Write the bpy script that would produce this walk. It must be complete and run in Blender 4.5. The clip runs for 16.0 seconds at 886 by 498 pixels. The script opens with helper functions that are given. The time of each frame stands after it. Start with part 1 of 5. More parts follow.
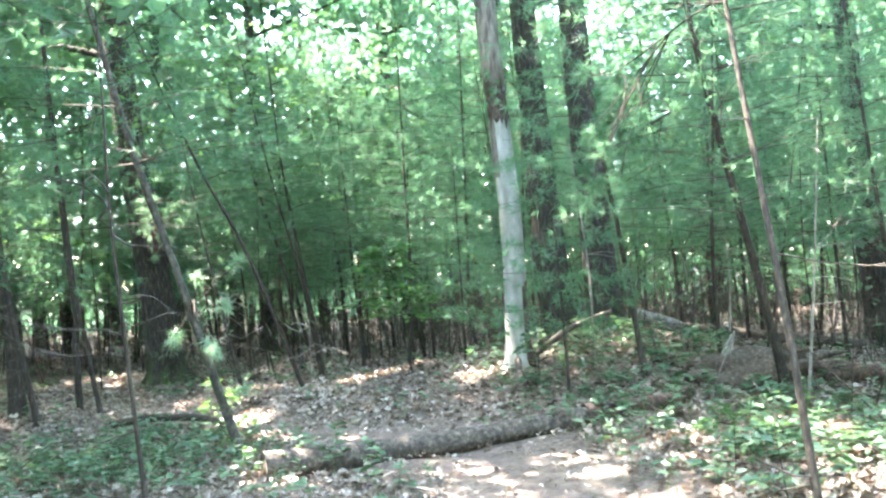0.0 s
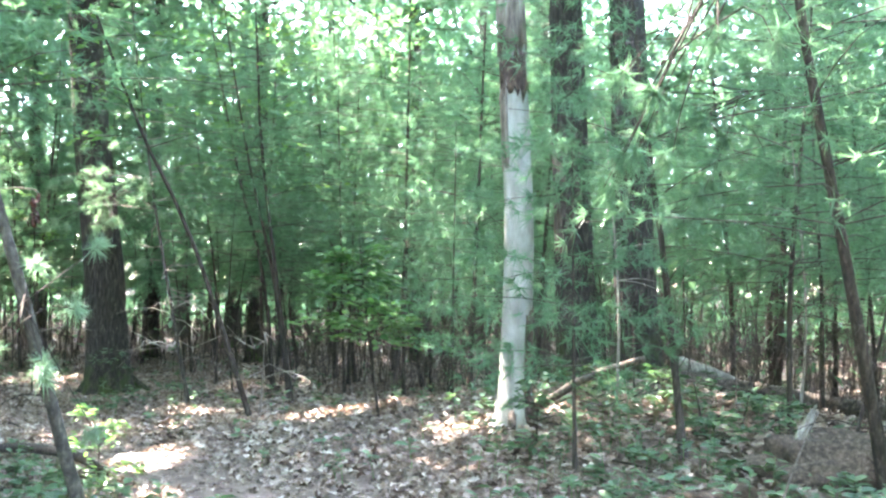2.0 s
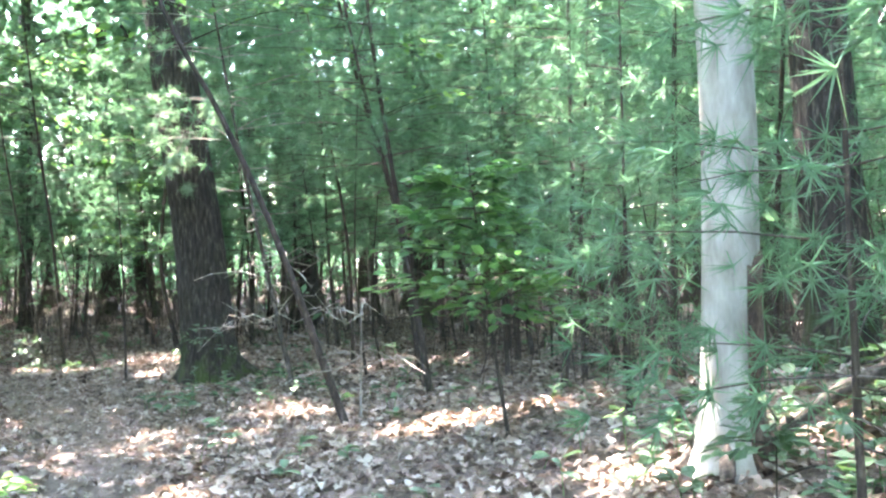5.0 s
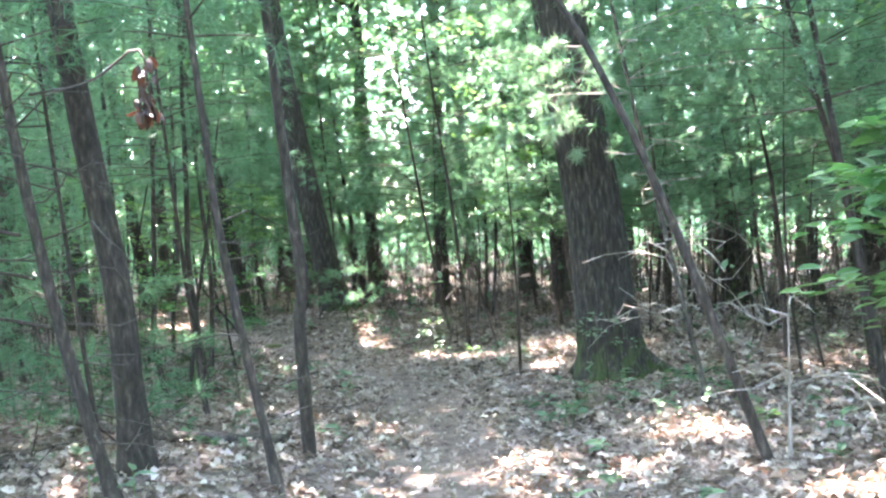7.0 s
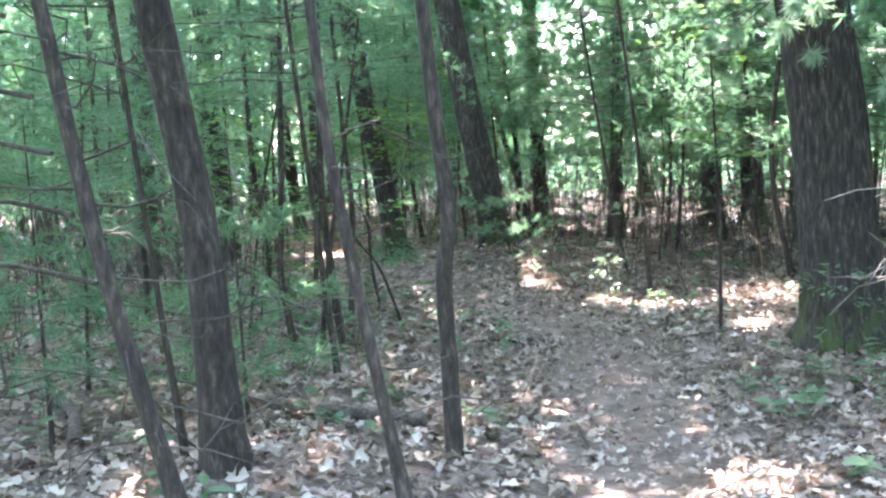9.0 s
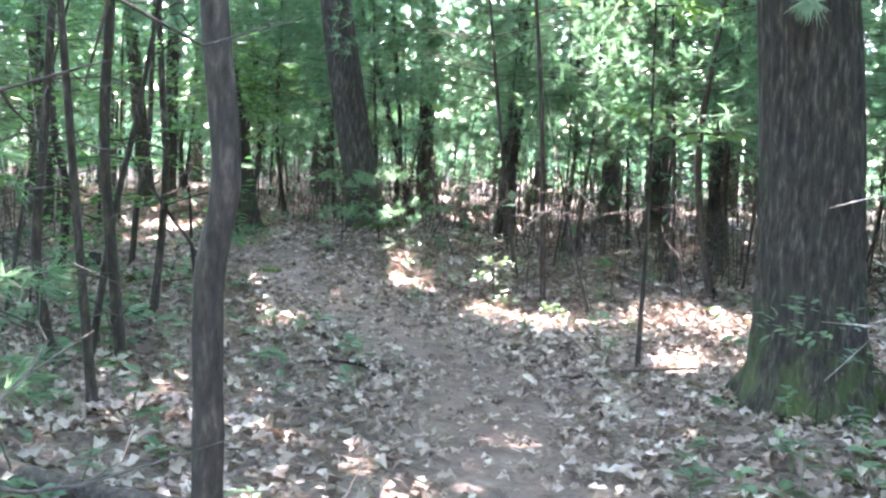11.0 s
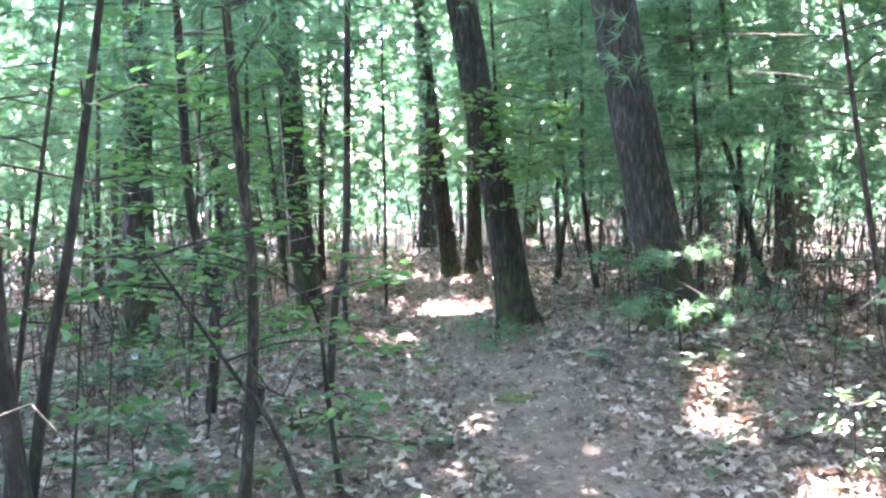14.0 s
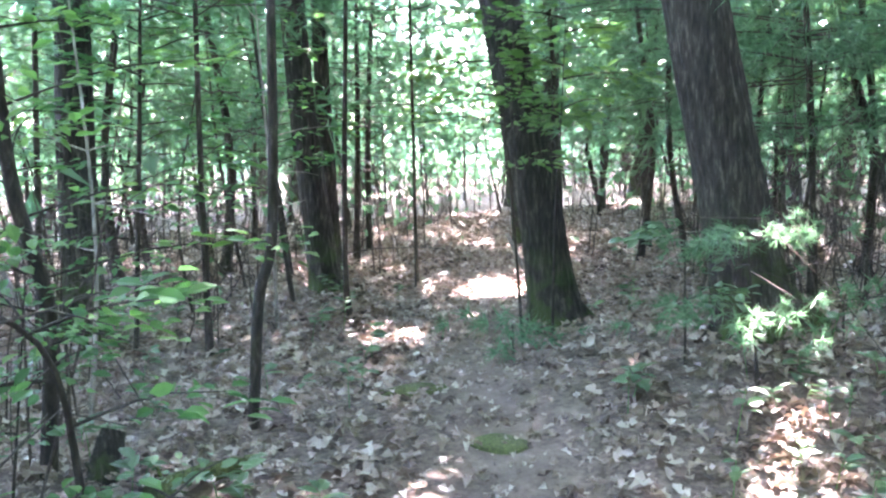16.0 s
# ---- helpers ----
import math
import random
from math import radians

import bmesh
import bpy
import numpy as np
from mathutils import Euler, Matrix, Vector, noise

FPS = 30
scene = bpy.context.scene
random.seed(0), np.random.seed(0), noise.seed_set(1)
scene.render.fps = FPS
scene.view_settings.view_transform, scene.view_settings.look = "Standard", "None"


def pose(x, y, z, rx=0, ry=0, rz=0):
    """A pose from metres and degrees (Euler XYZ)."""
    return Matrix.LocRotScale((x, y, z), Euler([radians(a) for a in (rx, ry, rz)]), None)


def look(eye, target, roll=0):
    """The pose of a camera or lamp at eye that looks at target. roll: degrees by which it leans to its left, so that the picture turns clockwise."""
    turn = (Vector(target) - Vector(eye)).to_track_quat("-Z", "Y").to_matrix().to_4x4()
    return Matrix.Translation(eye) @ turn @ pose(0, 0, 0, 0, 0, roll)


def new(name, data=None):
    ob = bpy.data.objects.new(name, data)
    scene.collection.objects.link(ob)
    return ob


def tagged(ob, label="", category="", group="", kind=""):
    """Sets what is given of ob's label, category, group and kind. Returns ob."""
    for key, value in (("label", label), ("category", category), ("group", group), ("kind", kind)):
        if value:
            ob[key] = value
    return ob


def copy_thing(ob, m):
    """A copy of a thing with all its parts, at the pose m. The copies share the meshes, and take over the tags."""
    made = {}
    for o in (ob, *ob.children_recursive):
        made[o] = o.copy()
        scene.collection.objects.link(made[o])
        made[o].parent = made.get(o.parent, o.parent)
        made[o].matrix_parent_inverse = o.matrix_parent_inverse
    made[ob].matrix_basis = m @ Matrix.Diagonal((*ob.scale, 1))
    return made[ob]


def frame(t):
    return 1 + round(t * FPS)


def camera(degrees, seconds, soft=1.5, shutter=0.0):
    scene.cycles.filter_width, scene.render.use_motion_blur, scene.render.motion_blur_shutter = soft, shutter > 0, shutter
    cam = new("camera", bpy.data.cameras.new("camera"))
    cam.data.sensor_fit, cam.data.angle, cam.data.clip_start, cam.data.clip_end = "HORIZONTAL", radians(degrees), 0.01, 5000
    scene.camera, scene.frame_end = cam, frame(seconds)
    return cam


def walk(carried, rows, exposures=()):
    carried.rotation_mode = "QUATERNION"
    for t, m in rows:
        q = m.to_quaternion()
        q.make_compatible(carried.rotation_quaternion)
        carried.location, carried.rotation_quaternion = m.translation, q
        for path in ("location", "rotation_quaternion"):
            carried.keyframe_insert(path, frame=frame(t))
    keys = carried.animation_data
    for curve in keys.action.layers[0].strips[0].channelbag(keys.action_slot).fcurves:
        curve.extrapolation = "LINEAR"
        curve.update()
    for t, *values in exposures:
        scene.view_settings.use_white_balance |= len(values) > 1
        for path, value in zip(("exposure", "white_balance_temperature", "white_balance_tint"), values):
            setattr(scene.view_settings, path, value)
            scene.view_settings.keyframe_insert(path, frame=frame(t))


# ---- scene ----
cam = camera(46.0, 16.0, soft=2.4)
PATH = [
    (0, (0.006, -0.000, 1.477), (-0.001, 1.999, 1.522), -3.9),
    (0.5, (0.142, 0.739, 1.489), (0.160, 2.738, 1.556), -3.0),
    (1, (0.247, 1.463, 1.510), (0.244, 3.462, 1.582), -3.2),
    (1.5, (0.385, 2.144, 1.498), (0.349, 4.142, 1.574), -2.7),
    (2, (0.495, 2.820, 1.472), (0.402, 4.816, 1.549), 1.0),
    (2.5, (0.561, 3.473, 1.480), (0.443, 5.469, 1.522), -1.3),
    (3, (0.587, 4.179, 1.554), (0.426, 6.172, 1.492), 0.5),
    (3.2, (0.590, 4.449, 1.485), (0.369, 6.436, 1.450), 0.9),
    (5.3, (0.684, 6.815, 1.421), (0.060, 8.715, 1.408), -1.6),
    (5.5, (0.595, 7.015, 1.516), (-0.169, 8.863, 1.481), -0.1),
    (6, (0.368, 7.478, 1.511), (-0.572, 9.241, 1.433), -0.7),
    (6.5, (0.288, 7.860, 1.540), (-0.770, 9.556, 1.483), -1.4),
    (7, (0.181, 8.179, 1.497), (-1.068, 9.740, 1.444), -3.4),
    (7.5, (-0.149, 8.481, 1.563), (-1.481, 9.964, 1.395), -1.3),
    (8, (-0.422, 8.776, 1.523), (-1.870, 10.146, 1.357), -1.8),
    (8.5, (-0.684, 9.050, 1.572), (-2.230, 10.304, 1.382), -2.4),
    (9, (-1.021, 9.437, 1.493), (-2.497, 10.774, 1.308), -2.7),
    (9.5, (-1.474, 9.910, 1.492), (-2.817, 11.375, 1.269), -2.7),
    (9.7, (-1.629, 10.104, 1.412), (-2.972, 11.571, 1.201), -1.1),
    (11.8, (-2.861, 11.698, 1.309), (-4.196, 13.169, 1.079), 4.1),
    (12, (-2.984, 11.880, 1.497), (-4.376, 13.288, 1.215), 4.3),
    (12.5, (-3.302, 12.344, 1.480), (-4.817, 13.634, 1.273), 1.0),
    (13, (-3.607, 12.824, 1.523), (-5.240, 13.963, 1.332), -0.3),
    (13.5, (-3.888, 13.298, 1.490), (-5.619, 14.289, 1.336), 0.4),
    (14, (-4.244, 13.790, 1.516), (-6.017, 14.703, 1.360), -1.1),
    (14.5, (-4.606, 14.254, 1.512), (-6.430, 15.054, 1.332), -0.9),
    (15, (-4.967, 14.690, 1.503), (-6.800, 15.461, 1.284), -2.3),
    (15.5, (-5.332, 15.135, 1.490), (-7.200, 15.822, 1.295), -1.0),
    (16, (-5.787, 15.491, 1.444), (-7.658, 16.158, 1.205), -1.6),
]
walk(cam, [(t, look(eye, target, roll)) for t, eye, target, roll in PATH],
     exposures=[(0, 5.72, 7150, 10), (3, 6.0, 7200, 19), (6, 6.18, 7000, 20), (7.2, 6.38, 6950, 21), (8.5, 6.3, 6850, 23), (10, 6.4, 6800, 26), (12, 6.55, 6750, 28), (16, 6.78, 6500, 30)])

# ---------------------------------------------------------------- light
SUN = Vector((-0.62, 0.30, 1.25)).normalized()
world = bpy.data.worlds.new("sky")
scene.world = world
world.use_nodes = True
wn = world.node_tree
sky = wn.nodes.new("ShaderNodeTexSky")
sky.sky_type = "NISHITA"
sky.sun_disc = False
sky.sun_elevation = math.asin(SUN.z)
sky.sun_rotation = math.atan2(SUN.x, SUN.y)
wn.links.new(sky.outputs[0], wn.nodes["Background"].inputs[0])
wn.nodes["Background"].inputs[1].default_value = 0.15
sun_data = bpy.data.lights.new("sun", "SUN")
sun_data.energy, sun_data.angle, sun_data.color = 1.75, radians(0.6), (1.0, 0.985, 0.96)
sun = new("sun", sun_data)
sun.matrix_world = look(SUN * 60, (0, 0, 0))


# ---------------------------------------------------------------- materials
def material(name):
    m = bpy.data.materials.new(name)
    m.use_nodes = True
    nt = m.node_tree
    return m, nt, nt.nodes["Principled BSDF"], lambda kind: nt.nodes.new("ShaderNode" + kind)


def ramp(nt, source, stops):
    r = nt.nodes.new("ShaderNodeValToRGB")
    while len(r.color_ramp.elements) < len(stops):
        r.color_ramp.elements.new(0.5)
    for e, (p, c) in zip(r.color_ramp.elements, stops):
        e.position, e.color = p, (*c, 1)
    nt.links.new(source, r.inputs[0])
    return r.outputs[0]


def noise_of(nt, scale, detail=5, stretch=(1, 1, 1), rough=0.6):
    co, mp, no = (nt.nodes.new("ShaderNode" + k) for k in ("TexCoord", "Mapping", "TexNoise"))
    mp.inputs["Scale"].default_value = stretch
    no.inputs["Scale"].default_value, no.inputs["Detail"].default_value = scale, detail
    no.inputs["Roughness"].default_value = rough
    nt.links.new(co.outputs["Object"], mp.inputs[0])
    nt.links.new(mp.outputs[0], no.inputs["Vector"])
    return no.outputs["Fac"]


def mix(nt, how, fac, a, b):
    n = nt.nodes.new("ShaderNodeMix")
    n.data_type, n.blend_type = "RGBA", how
    for slot, v in ((0, fac), (6, a), (7, b)):
        if isinstance(v, (int, float)):
            n.inputs[slot].default_value = v
        elif isinstance(v, tuple):
            n.inputs[slot].default_value = (*v, 1)
        else:
            nt.links.new(v, n.inputs[slot])
    return n.outputs[2]


def bump(nt, bsdf, height, strength, distance):
    b = nt.nodes.new("ShaderNodeBump")
    b.inputs["Strength"].default_value, b.inputs["Distance"].default_value = strength, distance
    nt.links.new(height, b.inputs["Height"])
    nt.links.new(b.outputs[0], bsdf.inputs["Normal"])


def bark_material(name, dark, mid, light, moss=None, coarse=9.0, stretch=0.16, depth=0.02):
    m, nt, bsdf, _ = material(name)
    ridges = noise_of(nt, coarse * 2.4, 6, (1, 1, stretch), 0.65)
    patch = noise_of(nt, 2.2, 4)
    col = ramp(nt, ridges, [(0.36, dark), (0.54, mid), (0.7, light)])
    col = mix(nt, "MULTIPLY", 0.6, col, ramp(nt, patch, [(0.3, (0.55, 0.55, 0.55)), (0.7, (1.15, 1.12, 1.08))]))
    if moss:
        geo, sep = nt.nodes.new("ShaderNodeTexCoord"), nt.nodes.new("ShaderNodeSeparateXYZ")
        nt.links.new(geo.outputs["Object"], sep.inputs[0])
        low = nt.nodes.new("ShaderNodeMapRange")
        low.inputs[1].default_value, low.inputs[2].default_value = 0.05, 0.75
        low.inputs[3].default_value, low.inputs[4].default_value = 0.75, 0.0
        nt.links.new(sep.outputs[2], low.inputs[0])
        mul = nt.nodes.new("ShaderNodeMath")
        mul.operation = "MULTIPLY"
        nt.links.new(low.outputs[0], mul.inputs[0])
        nt.links.new(ramp(nt, noise_of(nt, 7, 5), [(0.45, (0, 0, 0)), (0.6, (1, 1, 1))]), mul.inputs[1])
        col = mix(nt, "MIX", mul.outputs[0], col, moss)
    nt.links.new(col, bsdf.inputs["Base Color"])
    bsdf.inputs["Roughness"].default_value = 0.9
    bump(nt, bsdf, ridges, 0.9, depth)
    return m


def leaf_material(name, stops, through_light, glow=0.45, rough=0.5, sheen=0.3):
    """A leaf: coloured by piece and by plant, partly letting light through."""
    m, nt, bsdf, add = material(name)
    geo, info = add("NewGeometry"), add("ObjectInfo")
    col = ramp(nt, geo.outputs["Random Per Island"], stops)
    col = mix(nt, "MULTIPLY", 0.5, col, ramp(nt, info.outputs["Random"], [(0, (0.7, 0.85, 0.8)), (1, (1.25, 1.15, 1.05))]))
    nt.links.new(col, bsdf.inputs["Base Color"])
    bsdf.inputs["Roughness"].default_value = rough
    bsdf.inputs["Specular IOR Level"].default_value = sheen
    tr, ms = add("BsdfTranslucent"), add("MixShader")
    nt.links.new(mix(nt, "MULTIPLY", 1.0, col, through_light), tr.inputs[0])
    ms.inputs[0].default_value = glow
    nt.links.new(bsdf.outputs[0], ms.inputs[1])
    nt.links.new(tr.outputs[0], ms.inputs[2])
    nt.links.new(ms.outputs[0], nt.nodes["Material Output"].inputs[0])
    return m


OAK_BARK = bark_material("oak_bark", (0.013, 0.01, 0.008), (0.045, 0.036, 0.029), (0.14, 0.118, 0.1), moss=(0.05, 0.085, 0.015), coarse=17, depth=0.035, stretch=0.2)
GREY_BARK = bark_material("grey_bark", (0.014, 0.01, 0.0075), (0.038, 0.028, 0.021), (0.1, 0.079, 0.062), coarse=15, stretch=0.3, depth=0.014)
PINE_BARK = bark_material("pine_bark", (0.017, 0.012, 0.009), (0.046, 0.034, 0.026), (0.115, 0.09, 0.07), coarse=16, stretch=0.3, depth=0.006)
BRUSH_BARK = bark_material("brush_bark", (0.03, 0.022, 0.018), (0.08, 0.06, 0.05), (0.16, 0.128, 0.11), coarse=14, stretch=1, depth=0.002)
PALE_BARK = bark_material("pale_bark", (0.13, 0.11, 0.094), (0.29, 0.26, 0.23), (0.45, 0.41, 0.365), coarse=12, stretch=0.4, depth=0.004)
LICHEN_BARK = bark_material("lichen_bark", (0.024, 0.019, 0.015), (0.074, 0.063, 0.051), (0.175, 0.155, 0.127), coarse=9, stretch=0.6, depth=0.005)
DEAD_WOOD = bark_material("dead_wood", (0.028, 0.021, 0.017), (0.09, 0.07, 0.056), (0.24, 0.195, 0.16), coarse=10, stretch=1, depth=0.012)
SNAG_WOOD = bark_material("snag_wood", (0.2, 0.19, 0.165), (0.32, 0.315, 0.285), (0.44, 0.43, 0.395), coarse=4, stretch=0.3, depth=0.005)
SNAG_BARK = bark_material("snag_bark", (0.07, 0.055, 0.045), (0.2, 0.165, 0.14), (0.34, 0.3, 0.26), coarse=8, stretch=0.2, depth=0.015)
TWIG_BARK = bark_material("twig_bark", (0.03, 0.023, 0.019), (0.075, 0.06, 0.05), (0.13, 0.107, 0.09), coarse=20, stretch=1, depth=0.002)
ROT_WOOD = bark_material("rotten_wood", (0.026, 0.015, 0.011), (0.08, 0.05, 0.037), (0.17, 0.115, 0.085), coarse=10, stretch=0.6, depth=0.02)
ROOT_WOOD = bark_material("root_wood", (0.03, 0.02, 0.014), (0.09, 0.062, 0.046), (0.2, 0.155, 0.125), moss=None, coarse=12, stretch=1.0, depth=0.02)
MOSS = bark_material("moss", (0.035, 0.04, 0.012), (0.085, 0.105, 0.028), (0.15, 0.175, 0.06), coarse=30, stretch=1, depth=0.015)
STONE = bark_material("stone", (0.22, 0.2, 0.18), (0.36, 0.33, 0.3), (0.48, 0.45, 0.41), coarse=8, stretch=1, depth=0.01)
NEEDLES = leaf_material("pine_needles", [(0, (0.085, 0.15, 0.1)), (0.6, (0.115, 0.195, 0.13)), (1, (0.155, 0.25, 0.17))], (1.15, 1.4, 1.1), 0.62, 0.4)
# lighter copy of the pine needles: strong sun on the tufts put into the colour
SUNLIT_NEEDLES = leaf_material("sunlit_needles", [(0, (0.19, 0.29, 0.2)), (1, (0.26, 0.37, 0.27))], (1.05, 1.2, 1.0), 0.5, 0.35, 0.5)
BROAD = leaf_material("broad_leaves", [(0, (0.05, 0.115, 0.055)), (0.6, (0.085, 0.165, 0.075)), (1, (0.125, 0.215, 0.085))], (1.05, 1.45, 0.85), 0.5, 0.4)
LIME = leaf_material("lime_leaves", [(0, (0.09, 0.165, 0.07)), (0.6, (0.125, 0.21, 0.088)), (1, (0.17, 0.26, 0.108))], (1.1, 1.4, 0.75), 0.5, 0.4)
CANOPY = leaf_material("canopy_leaves", [(0, (0.07, 0.118, 0.08)), (1, (0.12, 0.192, 0.13))], (1.2, 1.5, 1.1), 0.58, 0.5)
HERB = leaf_material("herb_leaves", [(0, (0.05, 0.1, 0.06)), (0.7, (0.085, 0.15, 0.09)), (1, (0.14, 0.21, 0.12))], (1.1, 1.3, 0.7), 0.35, 0.4, 0.5)
LITTER = leaf_material("fallen_leaves", [(0, (0.06, 0.039, 0.03)), (0.25, (0.17, 0.117, 0.094)), (0.55, (0.28, 0.207, 0.174)), (0.85, (0.37, 0.293, 0.256)), (1, (0.47, 0.393, 0.353))], (1, 0.8, 0.6), 0.12, 0.55, 0.5)
RED_LEAF = leaf_material("red_dead_leaves", [(0, (0.022, 0.013, 0.01)), (1, (0.05, 0.028, 0.022))], (1.1, 0.8, 0.65), 0.12, 0.6)


def ground_material():
    m, nt, bsdf, add = material("forest_floor")
    att = add("Attribute")
    att.attribute_name = "trail"
    fine, mid, big = noise_of(nt, 26, 7, rough=0.7), noise_of(nt, 6, 5), noise_of(nt, 0.7, 3)
    litter = ramp(nt, fine, [(0.3, (0.045, 0.031, 0.024)), (0.48, (0.13, 0.094, 0.075)), (0.62, (0.23, 0.175, 0.145)), (0.8, (0.33, 0.265, 0.225))])
    soil = ramp(nt, mid, [(0.3, (0.1, 0.066, 0.053)), (0.5, (0.19, 0.135, 0.112)), (0.75, (0.29, 0.222, 0.192))])
    soil = mix(nt, "MULTIPLY", 0.5, soil, ramp(nt, fine, [(0.3, (0.35, 0.33, 0.31)), (0.5, (0.85, 0.83, 0.82)), (0.72, (1.25, 1.25, 1.25))]))
    edge = mix(nt, "OVERLAY", 0.6, att.outputs["Color"], ramp(nt, mid, [(0.35, (0, 0, 0)), (0.65, (1, 1, 1))]))
    col = mix(nt, "MIX", edge, litter, soil)
    col = mix(nt, "MULTIPLY", 0.4, col, ramp(nt, big, [(0.3, (0.6, 0.58, 0.55)), (0.7, (1.2, 1.2, 1.2))]))
    nt.links.new(col, bsdf.inputs["Base Color"])
    bsdf.inputs["Roughness"].default_value = 0.95
    bump(nt, bsdf, fine, 0.8, 0.04)
    return m


FLOOR = ground_material()

# ---------------------------------------------------------------- plan
TRAIL = [(0.3, -6), (0.45, 3), (0.7, 6.6), (0.2, 8.1), (-1.2, 9.8), (-2.9, 11.8), (-4.4, 13.9), (-6.2, 15.6), (-8.5, 16.7),
         (-11.0, 17.6), (-13.2, 18.5), (-16.0, 19.7), (-18.5, 21.3)]
# places that the sun reaches through the canopy: x, y, z, radius
SPOTS = [(-1.15, 13.05, 0.19, 0.55), (0.23, 11.2, 0.35, 0.4), (-0.55, 13.3, 0.24, 0.55), (-7.13, 17.56, -0.09, 0.6), (-8.85, 18.03, 0.04, 0.32),
         (-14.42, 19.02, -0.0, 0.6), (-3.27, 13.43, -0.01, 0.22), (-12.43, 17.44, 0.01, 0.35), (-7.85, 15.66, 0.03, 0.35),
         (-8.06, 18.15, 0.32, 0.3), (-7.7, 17.85, -0.1, 0.35), (-2.24, 11.31, 0.0, 0.45), (-4.15, 15.35, 2.5, 0.7), (-9.53, 18.47, 0.5, 0.27), (-2.02, 8.3, 1.25, 0.4), (-6.34, 17.24, 2.01, 0.4),
         (-2.21, 9.96, 0.42, 0.5), (-7.94, 19.48, 3.63, 0.8), (2.73, 8.43, 0.32, 0.35), (0.2, 4.5, 0, 0.5), (-3.35, 15.3, 1.25, 0.3)]


def gauss(x, y, a, b, h, s):
    return h * np.exp(-((x - a) ** 2 + (y - b) ** 2) / (2 * s * s))


def base_height(x, y):
    return (gauss(x, y, 1.7, 12.4, 0.6, 1.9) + gauss(x, y, -10.5, 19.0, 0.28, 1.1) + gauss(x, y, -7.7, 18.2, -0.18, 0.8)
            + gauss(x, y, -5.0, 11.6, 0.2, 0.7))


def line_distance(x, y, line):
    best = np.full(np.shape(x), 1e9)
    for (ax, ay), (bx, by) in zip(line, line[1:]):
        dx, dy = bx - ax, by - ay
        f = np.clip(((x - ax) * dx + (y - ay) * dy) / (dx * dx + dy * dy), 0, 1)
        best = np.minimum(best, np.hypot(x - ax - f * dx, y - ay - f * dy))
    return best


def height(x, y):
    x, y = np.asarray(x, float), np.asarray(y, float)
    rough = 0.025 * np.sin(2.1 * x + 1.3 * np.sin(1.7 * y)) * np.sin(1.9 * y + np.sin(2.3 * x)) + 0.012 * np.sin(5.3 * x + 2 * y) * np.sin(4.7 * y - x)
    near = line_distance(x, y, TRAIL)
    return base_height(x, y) + rough * np.clip(near / 1.0, 0.3, 1) - 0.04 * np.exp(-((near / 0.45) ** 2))


def sunlit(p):
    """Which of the points lie in the way of the sun to one of the open spots."""
    out = np.zeros(len(p), bool)
    s = np.array(SUN)
    for x, y, z, r in SPOTS:
        d = p - np.array((x, y, z))
        along = d @ s
        ragged = r * (0.72 + 0.5 * np.modf(np.abs(np.sin(p @ np.array((12.9, 78.2, 37.7))) * 437.5))[0])
        out |= (np.linalg.norm(d - along[:, None] * s, axis=1) < ragged) & (along > 0.9)
    return out


# ---------------------------------------------------------------- mesh tools
def mesh_of(name, verts, faces, mat, smooth=False):
    me = bpy.data.meshes.new(name)
    verts, faces = np.asarray(verts, np.float32), np.asarray(faces, np.int32)
    me.vertices.add(len(verts))
    me.vertices.foreach_set("co", verts.ravel())
    me.loops.add(faces.size)
    me.loops.foreach_set("vertex_index", faces.ravel())
    me.polygons.add(len(faces))
    me.polygons.foreach_set("loop_start", np.arange(0, faces.size, faces.shape[1], dtype=np.int32))
    me.polygons.foreach_set("use_smooth", np.full(len(faces), smooth))
    me.materials.append(mat)
    me.update(calc_edges=True)
    return me


def part(name, me, parent, label="", kind=""):
    ob = new(name, me)
    ob.parent = parent
    return tagged(ob, label=label, kind=kind)


def thing(name, at, label, category, group=""):
    ob = new(name)
    ob.empty_display_size = 0.2
    ob.location = at
    return tagged(ob, label=label, category=category, group=group)


def curve_through(points, n):
    """n points evenly along a Catmull-Rom curve."""
    p = np.array(points, float)
    p = np.vstack([2 * p[0] - p[1], p, 2 * p[-1] - p[-2]])
    out = []
    for t in np.linspace(0, len(p) - 3 - 1e-6, n):
        i, f = int(t), t - int(t)
        a, b, c, d = p[i : i + 4]
        out.append(0.5 * (2 * b + (c - a) * f + (2 * a - 5 * b + 4 * c - d) * f * f + (3 * b - a - 3 * c + d) * f**3))
    return np.array(out)


